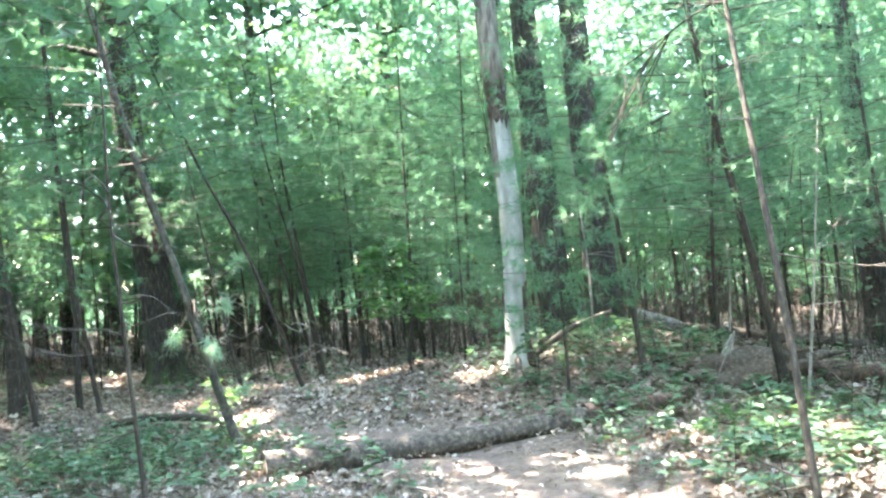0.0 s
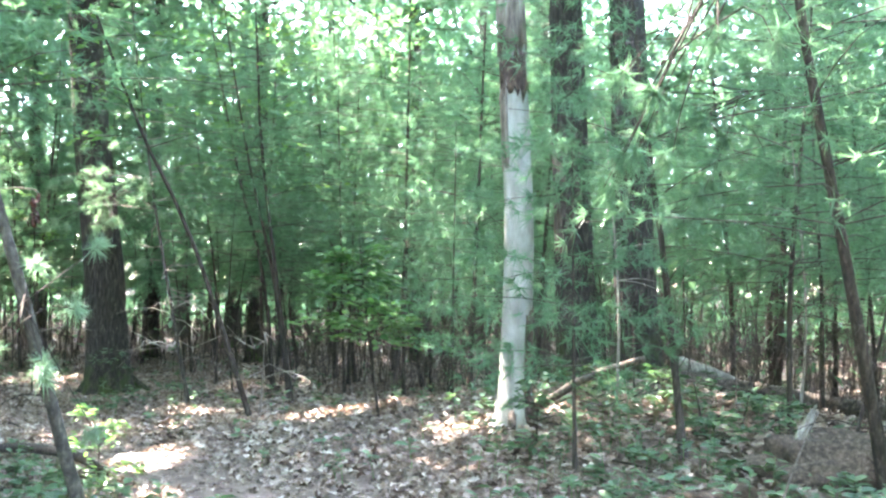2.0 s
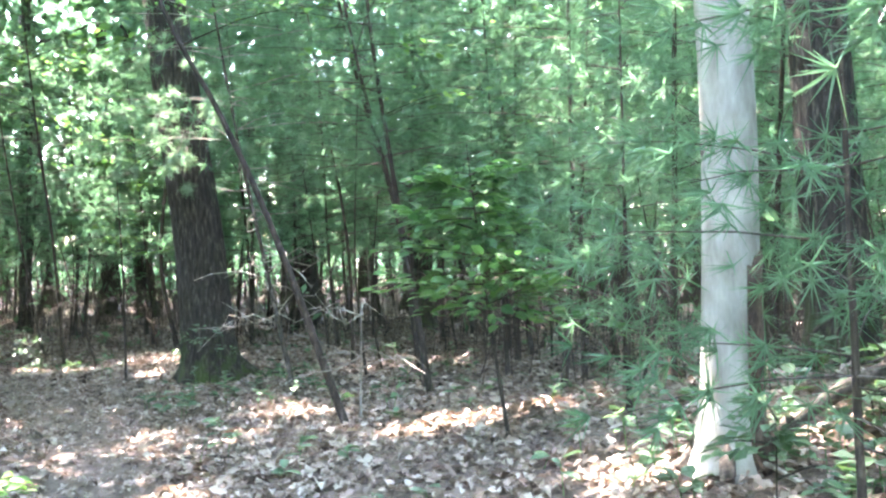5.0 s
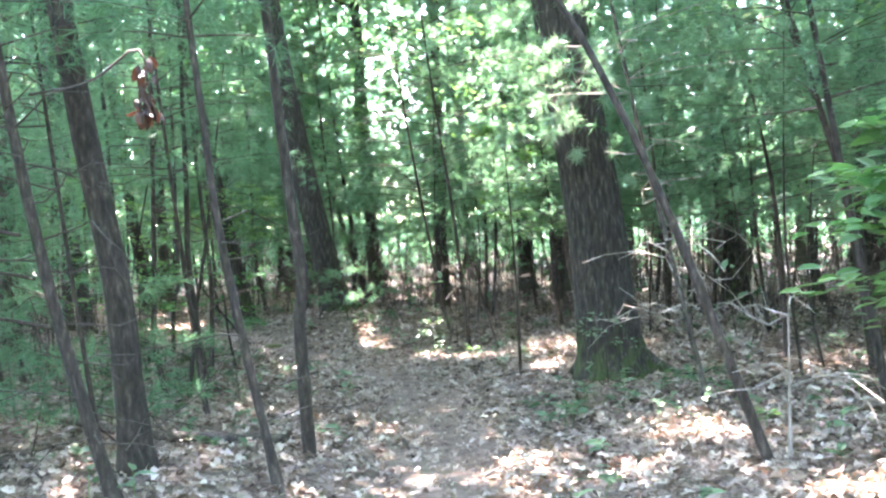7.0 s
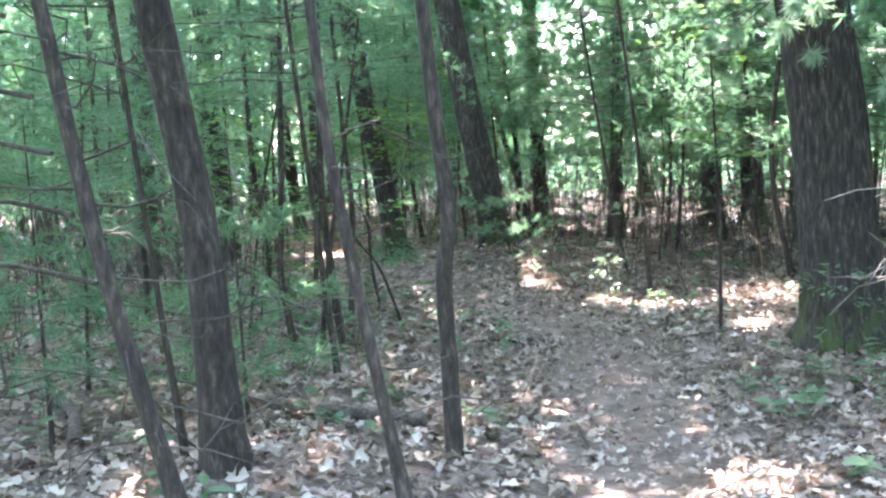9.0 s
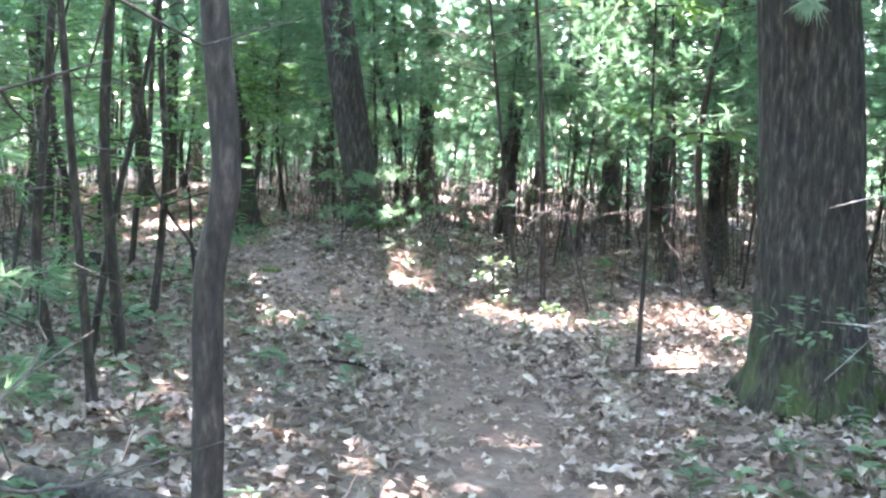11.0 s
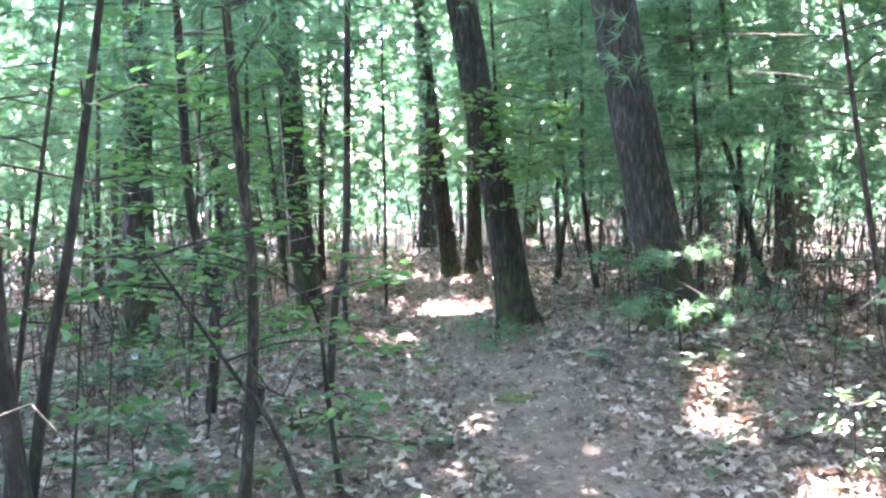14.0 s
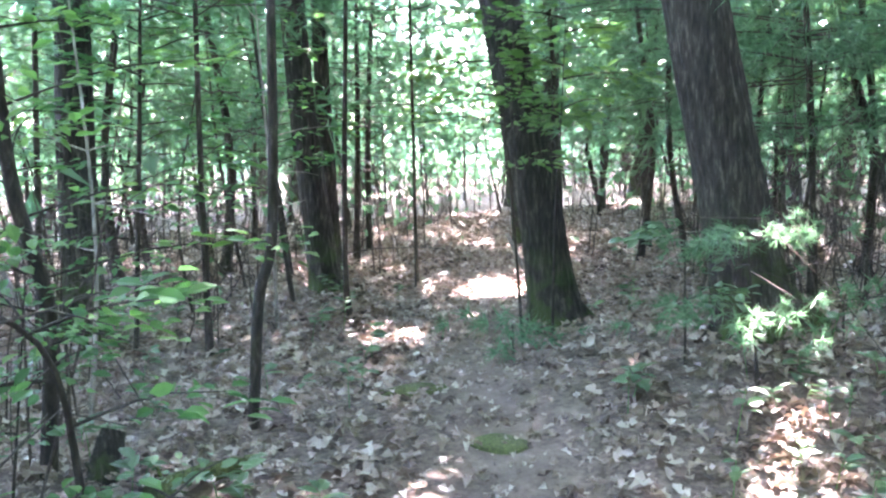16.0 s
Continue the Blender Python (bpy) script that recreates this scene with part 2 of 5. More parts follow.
def tube(points, radii, segs=8, ridge=0.0, ridges=11, rng=None, knots=0.0):
    """Vertices and quads of a limb along the points; ridge: depth of the bark's furrows, as a share of the radius."""
    p, r = np.asarray(points, float), np.asarray(radii, float)
    n = len(p)
    t = np.gradient(p, axis=0)
    t /= np.linalg.norm(t, axis=1)[:, None] + 1e-9
    ref = np.where(np.abs(t[:, 2:3]) > 0.8, np.array([[1.0, 0, 0]]), np.array([[0, 0, 1.0]]))
    ref = np.repeat(ref[:1], n, 0)
    u = np.cross(t, ref)
    u /= np.linalg.norm(u, axis=1)[:, None] + 1e-9
    v = np.cross(t, u)
    a = np.linspace(0, 2 * np.pi, segs, endpoint=False)
    shape = np.ones((n, segs))
    if ridge:
        k = np.arange(n)[:, None]
        wob = 0.9 * np.sin(k * 0.37) + 0.6 * np.sin(k * 0.83 + 1)
        shape += ridge * np.sin(ridges * a + wob) * (0.6 + 0.4 * np.sin(k * 0.61 + 3 * a)) + 0.5 * ridge * np.sin(2.3 * ridges * a + 1.7 * k)
    if rng is not None and knots:
        shape += knots * rng.uniform(-1, 1, (n, segs))
    ring = (np.cos(a)[None, :, None] * u[:, None] + np.sin(a)[None, :, None] * v[:, None]) * (r[:, None] * shape)[:, :, None] + p[:, None]
    verts = ring.reshape(-1, 3)
    i, j = np.meshgrid(np.arange(n - 1), np.arange(segs), indexing="ij")
    j2 = (j + 1) % segs
    faces = np.stack([i * segs + j, i * segs + j2, (i + 1) * segs + j2, (i + 1) * segs + j], -1).reshape(-1, 4)
    caps = []
    for end in (0, n - 1):
        verts = np.vstack([verts, p[end]])
        c = len(verts) - 1
        q = np.arange(segs)
        caps.append(np.stack([np.full(segs, c), end * segs + q, end * segs + (q + 1) % segs, end * segs + (q + 1) % segs], -1))
    return verts, faces, caps


def tube_mesh(name, points, radii, mat, segs=8, **more):
    verts, faces, caps = tube(points, radii, segs, **more)
    tri = np.vstack(caps)[:, :3]
    me = bpy.data.meshes.new(name)
    me.from_pydata(verts.tolist(), [], faces.tolist() + tri.tolist())
    me.polygons.foreach_set("use_smooth", np.full(len(me.polygons), True))
    me.materials.append(mat)
    me.update()
    return me


def many_tubes(limbs, segs=4):
    vs, fs, at = [], [], 0
    for pts, radii in limbs:
        v, f, _ = tube(pts, radii, segs)
        vs.append(v)
        fs.append(f + at)
        at += len(v)
    return np.vstack(vs), np.vstack(fs)


def needle_tufts(at, way, rng, needles=9, length=0.11, width=0.0055, spread=0.95):
    """Bundles of thin pointed needles, fanned round each way."""
    n = len(at)
    d = way[:, None] + spread * rng.normal(size=(n, needles, 3))
    d /= np.linalg.norm(d, axis=2)[:, :, None]
    d[:, :, 2] -= 0.15
    size = length * rng.uniform(0.7, 1.15, (n, needles, 1))
    side = np.cross(d, rng.normal(size=(n, needles, 3)))
    side /= np.linalg.norm(side, axis=2)[:, :, None] + 1e-9
    root = np.repeat(at[:, None], needles, 1)
    v = np.stack([root - side * width / 2, root + side * width / 2, root + d * size], 2).reshape(-1, 3)
    return v, np.arange(len(v)).reshape(-1, 3)


LEAF = np.array([(0, 0, 0), (0.3, 0.24, 0.06), (0.68, 0.22, 0.05), (1, 0, -0.08), (0.68, -0.22, 0.05), (0.3, -0.24, 0.06), (0.4, 0, 0), (0.72, 0, -0.01)])
LEAF_TRIS = np.array([(0, 6, 1), (1, 6, 7), (1, 7, 2), (2, 7, 3), (0, 5, 6), (5, 4, 7), (5, 7, 6), (4, 3, 7)])
THIN = np.array([(0, 0, 0), (0.45, 0.3, 0.07), (1, 0, -0.06), (0.45, -0.3, 0.07)])
THIN_TRIS = np.array([(0, 2, 1), (0, 3, 2)])
LOBED = np.array([(0, 0, 0), (0.28, 0.26, 0.07), (0.46, 0.11, 0.02), (0.72, 0.29, 0.08), (1, 0.03, -0.07), (0.66, -0.31, 0.07), (0.5, -0.12, 0.01), (0.2, -0.2, 0.06)])
LOBED_TRIS = np.array([(0, 2, 1), (2, 4, 3), (0, 6, 2), (2, 6, 4), (6, 5, 4), (0, 7, 6)])


def leaves(at, way, up, size, rng, shape=LEAF, tris=LEAF_TRIS, curl=0.0):
    """A leaf at each place, pointing along way with its face to up."""
    n = len(at)
    way = way / (np.linalg.norm(way, axis=1)[:, None] + 1e-9)
    side = np.cross(up, way)
    side /= np.linalg.norm(side, axis=1)[:, None] + 1e-9
    norm = np.cross(way, side)
    s = np.asarray(size).reshape(-1, 1, 1) * np.ones((n, 1, 1))
    k = shape[None].repeat(n, 0).copy()
    if curl:
        c = rng.uniform(-curl, curl, (n, 1))
        k[:, :, 2] += c * (k[:, :, 0] - 0.5) ** 2 * 2 + np.abs(c) * 1.2 * np.abs(k[:, :, 1])
    v = at[:, None] + s * (k[:, :, 0:1] * way[:, None] + k[:, :, 1:2] * side[:, None] + k[:, :, 2:3] * norm[:, None])
    f = tris[None] + (np.arange(n) * len(shape))[:, None, None]
    return v.reshape(-1, 3), f.reshape(-1, 3)


# ---------------------------------------------------------------- the ground
def build_ground():
    def axis(lo, hi, step):
        inner = np.arange(lo, hi + step, step)
        far = np.array([0.5, 1.2, 2.2, 3.6, 5.5, 8, 12, 18, 28, 45, 80, 150, 300, 600])
        return np.concatenate([lo - far[::-1], inner, hi + far])

    xs, ys = axis(-20, 7, 0.16), axis(2, 24, 0.16)
    gx, gy = np.meshgrid(xs, ys)
    z = height(gx, gy)
    v = np.stack([gx, gy, z], -1).reshape(-1, 3)
    w = len(xs)
    i, j = np.meshgrid(np.arange(len(ys) - 1), np.arange(w - 1), indexing="ij")
    f = np.stack([i * w + j, i * w + j + 1, (i + 1) * w + j + 1, (i + 1) * w + j], -1).reshape(-1, 4)
    me = mesh_of("ground", v, f, FLOOR, True)
    mask = np.clip(1.0 - line_distance(v[:, 0], v[:, 1], TRAIL) / 0.55, 0, 0.8)
    att = me.attributes.new("trail", "FLOAT_COLOR", "POINT")
    att.data.foreach_set("color", np.repeat(mask[:, None], 4, 1).astype(np.float32).ravel())
    tagged(new("ground", me), "leaf-strewn forest floor with a bare brown footpath", "ground", kind="structure")


build_ground()


# ---------------------------------------------------------------- trees
def trunk_line(points, top):
    """The points of a trunk, carried on to its top height along an ever more upright line."""
    p = [np.array(q, float) for q in points]
    last = p[-1] - p[-2]
    last /= max(last[2], 0.2)
    while p[-1][2] < top - 0.3:
        last = last * np.array((0.8, 0.8, 1))
        p.append(p[-1] + last * min(1.6, top - p[-1][2]))
    return p


def pine(points, width, top=6.0, low=1.7, seed=1, tufts=15, reach=1.3, dead=8, mat=None, label="", group="", needles=16, thick=0.0075, long=0.125, twigs=None):
    """A young white pine: slim trunk, dead lower twigs, whorls of limbs with needle tufts above."""
    rng = np.random.default_rng(seed)
    base = np.array(points[0], float)
    line = trunk_line([np.array(q) - base for q in points], top)
    line[0] = line[0] - np.array((0, 0, 0.08))
    rough = tufts < 10
    c = curve_through(line, 13 if rough else 22)
    h = np.clip(c[:, 2] / top, 0, 1)
    r = 0.5 * width * (1.12 - 0.95 * h) * (1 + 0.5 * np.exp(-np.maximum(c[:, 2], 0) / 0.1))
    tree = thing("pine_sapling", base, label or "slim young white pine with dead lower twigs", "tree", group)
    part("trunk", tube_mesh("trunk", c, r, mat or PINE_BARK, 7 if rough else 9, rng=rng, knots=0.06), tree)
    limbs, at, way = [], [], []
    steps = 3 if rough else 4

    def on_trunk(z):
        return np.array([np.interp(z, c[:, 2], c[:, k]) for k in range(3)])

    for _ in range(dead):
        z, a = rng.uniform(0.35, min(low + 0.4, 0.9 * top)), rng.uniform(0, 2 * np.pi)
        length = rng.uniform(0.25, 0.9) * (1.1 if mat is PALE_BARK else 1)
        o = on_trunk(z)
        d = np.array((np.cos(a), np.sin(a), rng.uniform(-0.25, 0.25)))
        bend = rng.normal(size=(2, 3)) * 0.1 * length
        q = curve_through([o, o + d * length * 0.35 + bend[0], o + d * length * 0.7 + bend[1], o + d * length + np.array((0, 0, rng.uniform(-0.2, 0.1)))], 5)
        stout = 1.2 if twigs or mat is PALE_BARK else 1.0
        limbs.append((q, stout * np.linspace(0.0065, 0.002, 5)))
        e = q[3] + np.array((rng.uniform(-0.2, 0.2), rng.uniform(-0.2, 0.2), rng.uniform(-0.15, 0.1)))
        limbs.append((np.array([q[2], 0.5 * (q[2] + e), e]), stout * np.array([0.004, 0.003, 0.0015])))
    z = low
    while z < top - 0.15:
        for a in rng.uniform(0, 2 * np.pi) + np.arange(5) * 2 * np.pi / 5 + rng.uniform(-0.3, 0.3, 5):
            length = reach * (0.35 + 0.75 * min(1, (top - z) / (top - low + 0.01) + 0.15)) * rng.uniform(0.65, 1.1)
            o = on_trunk(z + rng.uniform(-0.08, 0.08))
            d = np.array((np.cos(a), np.sin(a), rng.uniform(-0.05, 0.28)))
            q = curve_through([o, o + d * length * 0.55, o + d * length + np.array((0, 0, -0.08 * length))], steps)
            if top > 3.5 and sunlit(q[-2:] + base).all():
                continue
            limbs.append((q, np.linspace(0.007, 0.0022, steps) * min(1, width / 0.045)))
            k = max(3, int(tufts * length))
            f = rng.uniform(0.3, 1.0, k)
            s = np.stack([np.interp(f, np.linspace(0, 1, steps), q[:, m]) for m in range(3)], 1)
            off = rng.normal(size=(k, 3)) * np.array((1, 1, 0.35)) * (0.2 * length)
            at.append(s + off)
            way.append(np.tile(d, (k, 1)) + off * 2)
        z += rng.uniform(0.28, 0.42)
    v, f = many_tubes(limbs, 3)
    part("branchwork", mesh_of("branchwork", v, f, twigs or (PALE_BARK if mat is PALE_BARK else TWIG_BARK), True), tree, "bleached dead twigs with sunlight in their pale colour" if twigs or mat is PALE_BARK else "thin brown twigs", "stuff")
    if not at:
        return tree
    at, way = np.vstack(at), np.vstack(way)
    keep = ~sunlit(at + base) if top > 3.5 else np.ones(len(at), bool)
    v, f = needle_tufts(at[keep], way[keep], rng, needles, long, thick)
    part("foliage", mesh_of("foliage", v, f, NEEDLES), tree, "soft blue-green needle tufts", "stuff")
    return tree


def broadleaf(points, width, top=4.0, low=1.0, seed=1, count=500, reach=1.1, size=0.085, mat=None, bark=None, label="", group="", name="broadleaf_sapling", simple=False, leaf_top=None):
    """A young beech or maple: slender stem and flat sprays of leaves."""
    rng = np.random.default_rng(seed)
    base = np.array(points[0], float)
    line = trunk_line([np.array(q) - base for q in points], top)
    line[0] = line[0] - np.array((0, 0, 0.06))
    c = curve_through(line, 34 if width > 0.045 else 16)
    h = np.clip(c[:, 2] / top, 0, 1)
    tree = thing(name, base, label or "slender broadleaf sapling with flat sprays of leaves", "tree", group)
    part("trunk", tube_mesh("trunk", c, 0.5 * width * (1.1 - 0.9 * h), bark or GREY_BARK, 13 if width > 0.045 else 7, rng=rng, knots=0.07), tree)
    limbs, at, way = [], [], []
    n = max(5, int(count / 38))
    for k in range(n):
        z, a = low + ((leaf_top or top) - low) * (k + rng.uniform(0, 1)) / n, k * 2.4 + rng.uniform(-0.5, 0.5)
        o = np.array([np.interp(z, c[:, 2], c[:, m]) for m in range(3)])
        length = reach * rng.uniform(0.5, 1.1) * (1.1 - 0.5 * (z - low) / ((leaf_top or top) - low))
        d = np.array((np.cos(a), np.sin(a), rng.uniform(0.0, 0.35)))
        q = curve_through([o, o + d * length * 0.5, o + d * length + np.array((0, 0, -0.12 * length))], 6)
        limbs.append((q, np.linspace(0.007, 0.002, 6)))
        m = int(count / n)
        f = rng.uniform(0.2, 1.0, m)
        s = np.stack([np.interp(f, np.linspace(0, 1, 6), q[:, i]) for i in range(3)], 1)
        side = np.array((-d[1], d[0], 0)) * rng.choice([-1, 1], m)[:, None] * rng.uniform(0, 0.42, m)[:, None] * length
        at.append(s + side + rng.normal(size=(m, 3)) * 0.025)
        way.append(np.tile(d, (m, 1)) + side / length * 3 + rng.normal(size=(m, 3)) * 0.25)
    v, f = many_tubes(limbs, 3)
    part("branchwork", mesh_of("branchwork", v, f, bark or GREY_BARK, True), tree, "thin twigs", "stuff")
    at, way = np.vstack(at), np.vstack(way)
    keep = ~sunlit(at + base)
    if top < 3.5 or keep.sum() < 0.4 * len(keep):
        keep[:] = True
    at, way = at[keep], way[keep]
    way[:, 2] -= 0.2
    up = np.array((0, 0, 1.0)) + rng.normal(size=at.shape) * 0.35
    shape = (THIN, THIN_TRIS) if simple else (LEAF, LEAF_TRIS)
    v, f = leaves(at, way, up, size * rng.uniform(0.6, 1.2, len(at)), rng, *shape)
    part("foliage", mesh_of("foliage", v, f, mat or BROAD), tree, "thin green leaves", "stuff")
    return tree


def big_tree(name, points, width, top, label, bark=None, crown_low=6.0, crown_wide=4.4, count=2600, seed=1, flare=0.45, leaf=0.36, group="", rings=54, segs=60, roots=()):
    """A grown tree: furrowed trunk with a flared foot, limbs, and a high crown of leaves."""
    rng = np.random.default_rng(seed)
    base = np.array(points[0], float)
    line = trunk_line([np.array(q) - base for q in points], top * 0.8)
    line[0] = line[0] - np.array((0, 0, 0.12)) * 1.0
    dense = curve_through(line, 240)
    want = np.concatenate([np.linspace(-0.12, 1.2, rings // 2), np.linspace(1.3, top * 0.8, rings - rings // 2)])
    c = np.stack([np.interp(want, dense[:, 2], dense[:, k]) for k in range(3)], 1)
    h = np.clip(c[:, 2] / top, 0, 1)
    r = 0.5 * width * (1.08 - 0.85 * h) * (1 + flare * np.exp(-np.maximum(c[:, 2], 0) / 0.22))
    tree = thing(name, base, label, "tree", group)
    part("trunk", tube_mesh("trunk", c, r, bark or OAK_BARK, segs, ridge=0.04, ridges=19, rng=rng, knots=0.012), tree)
    for a, reach in roots:
        d = np.array((math.cos(math.radians(a)), math.sin(math.radians(a)), 0))
        q = curve_through([d * width * 0.28 + np.array((0, 0, width)), d * width * 0.4 + np.array((0, 0, 0.6 * width)), d * width * (0.5 + 0.4 * reach) + np.array((0, 0, 0.22 * width)),
                           d * width * (0.5 + reach) + np.array((0, 0, -0.06))], 12)
        part("root", tube_mesh("root", q, width * np.linspace(0.13, 0.12, 12), bark or OAK_BARK, 16, ridge=0.06, ridges=7, rng=rng, knots=0.03), tree)
    ends = []
    for k in range(6):
        z = rng.uniform(crown_low * 0.8, top * 0.75)
        o = np.array([np.interp(z, c[:, 2], c[:, m]) for m in range(3)])
        a = k * 2.4 + rng.uniform(-0.4, 0.4)
        length = crown_wide * rng.uniform(0.6, 1.0)
        d = np.array((np.cos(a), np.sin(a), rng.uniform(0.2, 0.7)))
        q = curve_through([o, o + d * length * 0.5 + np.array((0, 0, -0.1)), o + d * length + np.array((0, 0, 0.3))], 7)
        part("limb", tube_mesh("limb", q, np.linspace(0.13, 0.03, 7) * width, bark or OAK_BARK, 7), tree)
        ends.append(q[4])
        ends.append(q[6])
    ends = np.array(ends)
    clumps = 46
    mid = c[-1] * np.array((1, 1, 0)) + np.array((0, 0, 0.5 * (crown_low + top)))
    cc = mid + rng.normal(size=(clumps, 3)) * np.array((crown_wide * 0.55, crown_wide * 0.55, (top - crown_low) * 0.28))
    cc[: len(ends)] = ends
    cc[:, 2] = np.clip(cc[:, 2], crown_low * 0.85, top)
    own = rng.integers(0, clumps, count)
    at = cc[own] + rng.normal(size=(count, 3)) * np.array((0.5, 0.5, 0.28))
    at = at[~sunlit(at + base)]
    up = np.array((0, 0, 1.0)) + rng.normal(size=at.shape) * 0.45
    v, f = leaves(at, rng.normal(size=at.shape), up, leaf * rng.uniform(0.6, 1.2, len(at)), rng, THIN, THIN_TRIS)
    part("crown", mesh_of("crown", v, f, CANOPY), tree, "high open crown of green leaves", "stuff")
    return tree


def on_ground(points):
    """The first point set onto the ground."""
    (x, y, _), *rest = points
    return [(x, y, float(height(x, y))), *rest]


big_tree("oak_tree", on_ground([(-4.47, 16.33, 0.0), (-4.56, 16.28, 1.48), (-4.7, 16.2, 2.86)]), 0.5, 15, "stout oak with dark furrowed bark beside the path", seed=11, count=3740, roots=((22, 0.75), (95, 0.5), (-60, 0.35), (190, 0.4)))
big_tree("oak_tree", on_ground([(-10.4, 18.95, 0.28), (-10.51, 18.8, 1.13), (-10.61, 18.66, 2.03)]), 0.345, 15, "leaning oak with dark furrowed bark above a pine seedling", seed=12, count=6500, crown_wide=6.5, roots=((60, 0.7), (150, 0.5), (-110, 0.4)))
big_tree("oak_tree", on_ground([(-11.88, 18.46, 0.11), (-11.95, 18.32, 1.13), (-12.04, 18.15, 2.19)]), 0.27, 14, "leaning oak with furrowed bark and moss on its foot", seed=13, count=5000, crown_wide=6.0, roots=((60, 0.6), (-60, 0.4), (170, 0.4)))
big_tree("oak_tree", on_ground([(-13.3, 15.53, 0.0), (-13.3, 15.55, 1.21), (-13.3, 15.59, 2.32)]), 0.25, 13, "straight dark oak among leafy saplings", seed=14, count=2890)
big_tree("oak_tree", on_ground([(-14.65, 17.58, 0.0), (-14.68, 17.44, 1.32), (-14.7, 17.37, 2.51)]), 0.23, 14, "dark straight-trunked oak beyond the path", seed=15, count=2890)
big_tree("oak_tree", on_ground([(-15.7, 17.89, 0.0), (-15.71, 17.83, 2.54)]), 0.15, 13, "slim dark oak beyond the path", seed=16, count=2040)
big_tree("oak_tree", on_ground([(-17.4, 20.72, 0), (-17.5, 20.5, 2.0)]), 0.22, 14, "one of two dark trunks standing close together", seed=17, count=2550, group="twin trunks")
big_tree("oak_tree", on_ground([(-17.2, 20.95, 0), (-17.23, 21.0, 2.0)]), 0.2, 14, "one of two dark trunks standing close together", seed=18, count=2550, group="twin trunks")
big_tree("oak_tree", on_ground([(1.44, 13.8, 0), (1.34, 13.8, 2.2)]), 0.4, 14, "dark old trunk half hidden by pine branches", seed=20, count=5200, crown_wide=5.4, roots=((-20, 0.7), (-150, 0.7), (-80, 0.5)))
big_tree("oak_tree", on_ground([(1.98, 13.3, 0), (1.9, 13.3, 2.2)]), 0.4, 14, "dark broad trunk beside a fallen log", seed=21, count=5200, crown_wide=5.4, roots=((-10, 0.7), (-160, 0.6), (-90, 0.5)))
big_tree("oak_tree", on_ground([(-9.52, 11.69, 0.0), (-9.51, 11.74, 1.9)]), 0.2, 13, "dark trunk in the pine thicket", seed=22, count=2890)
# this oak and the next are added sunward, their wide crowns shading the path
big_tree("oak_tree", on_ground([(-11.3, 22.4, 0), (-11.2, 22.4, 2)]), 0.2, 14, "slim dark oak added in the thicket for shade", seed=24, count=4500, crown_wide=5.5)
big_tree("oak_tree", on_ground([(-8.3, 22.8, 0), (-8.4, 22.8, 2)]), 0.22, 14, "slim dark oak added among young pines for shade", seed=25, count=4500, crown_wide=5.5)
big_tree("maple_tree", on_ground([(-4.87, 11.63, 0.2), (-4.9, 11.59, 1.24), (-4.97, 11.47, 2.27)]), 0.155, 11, "slim brown tree with a mossy foot beside the path", bark=GREY_BARK, seed=23, count=4200, crown_low=5.5, crown_wide=3.8, segs=20)


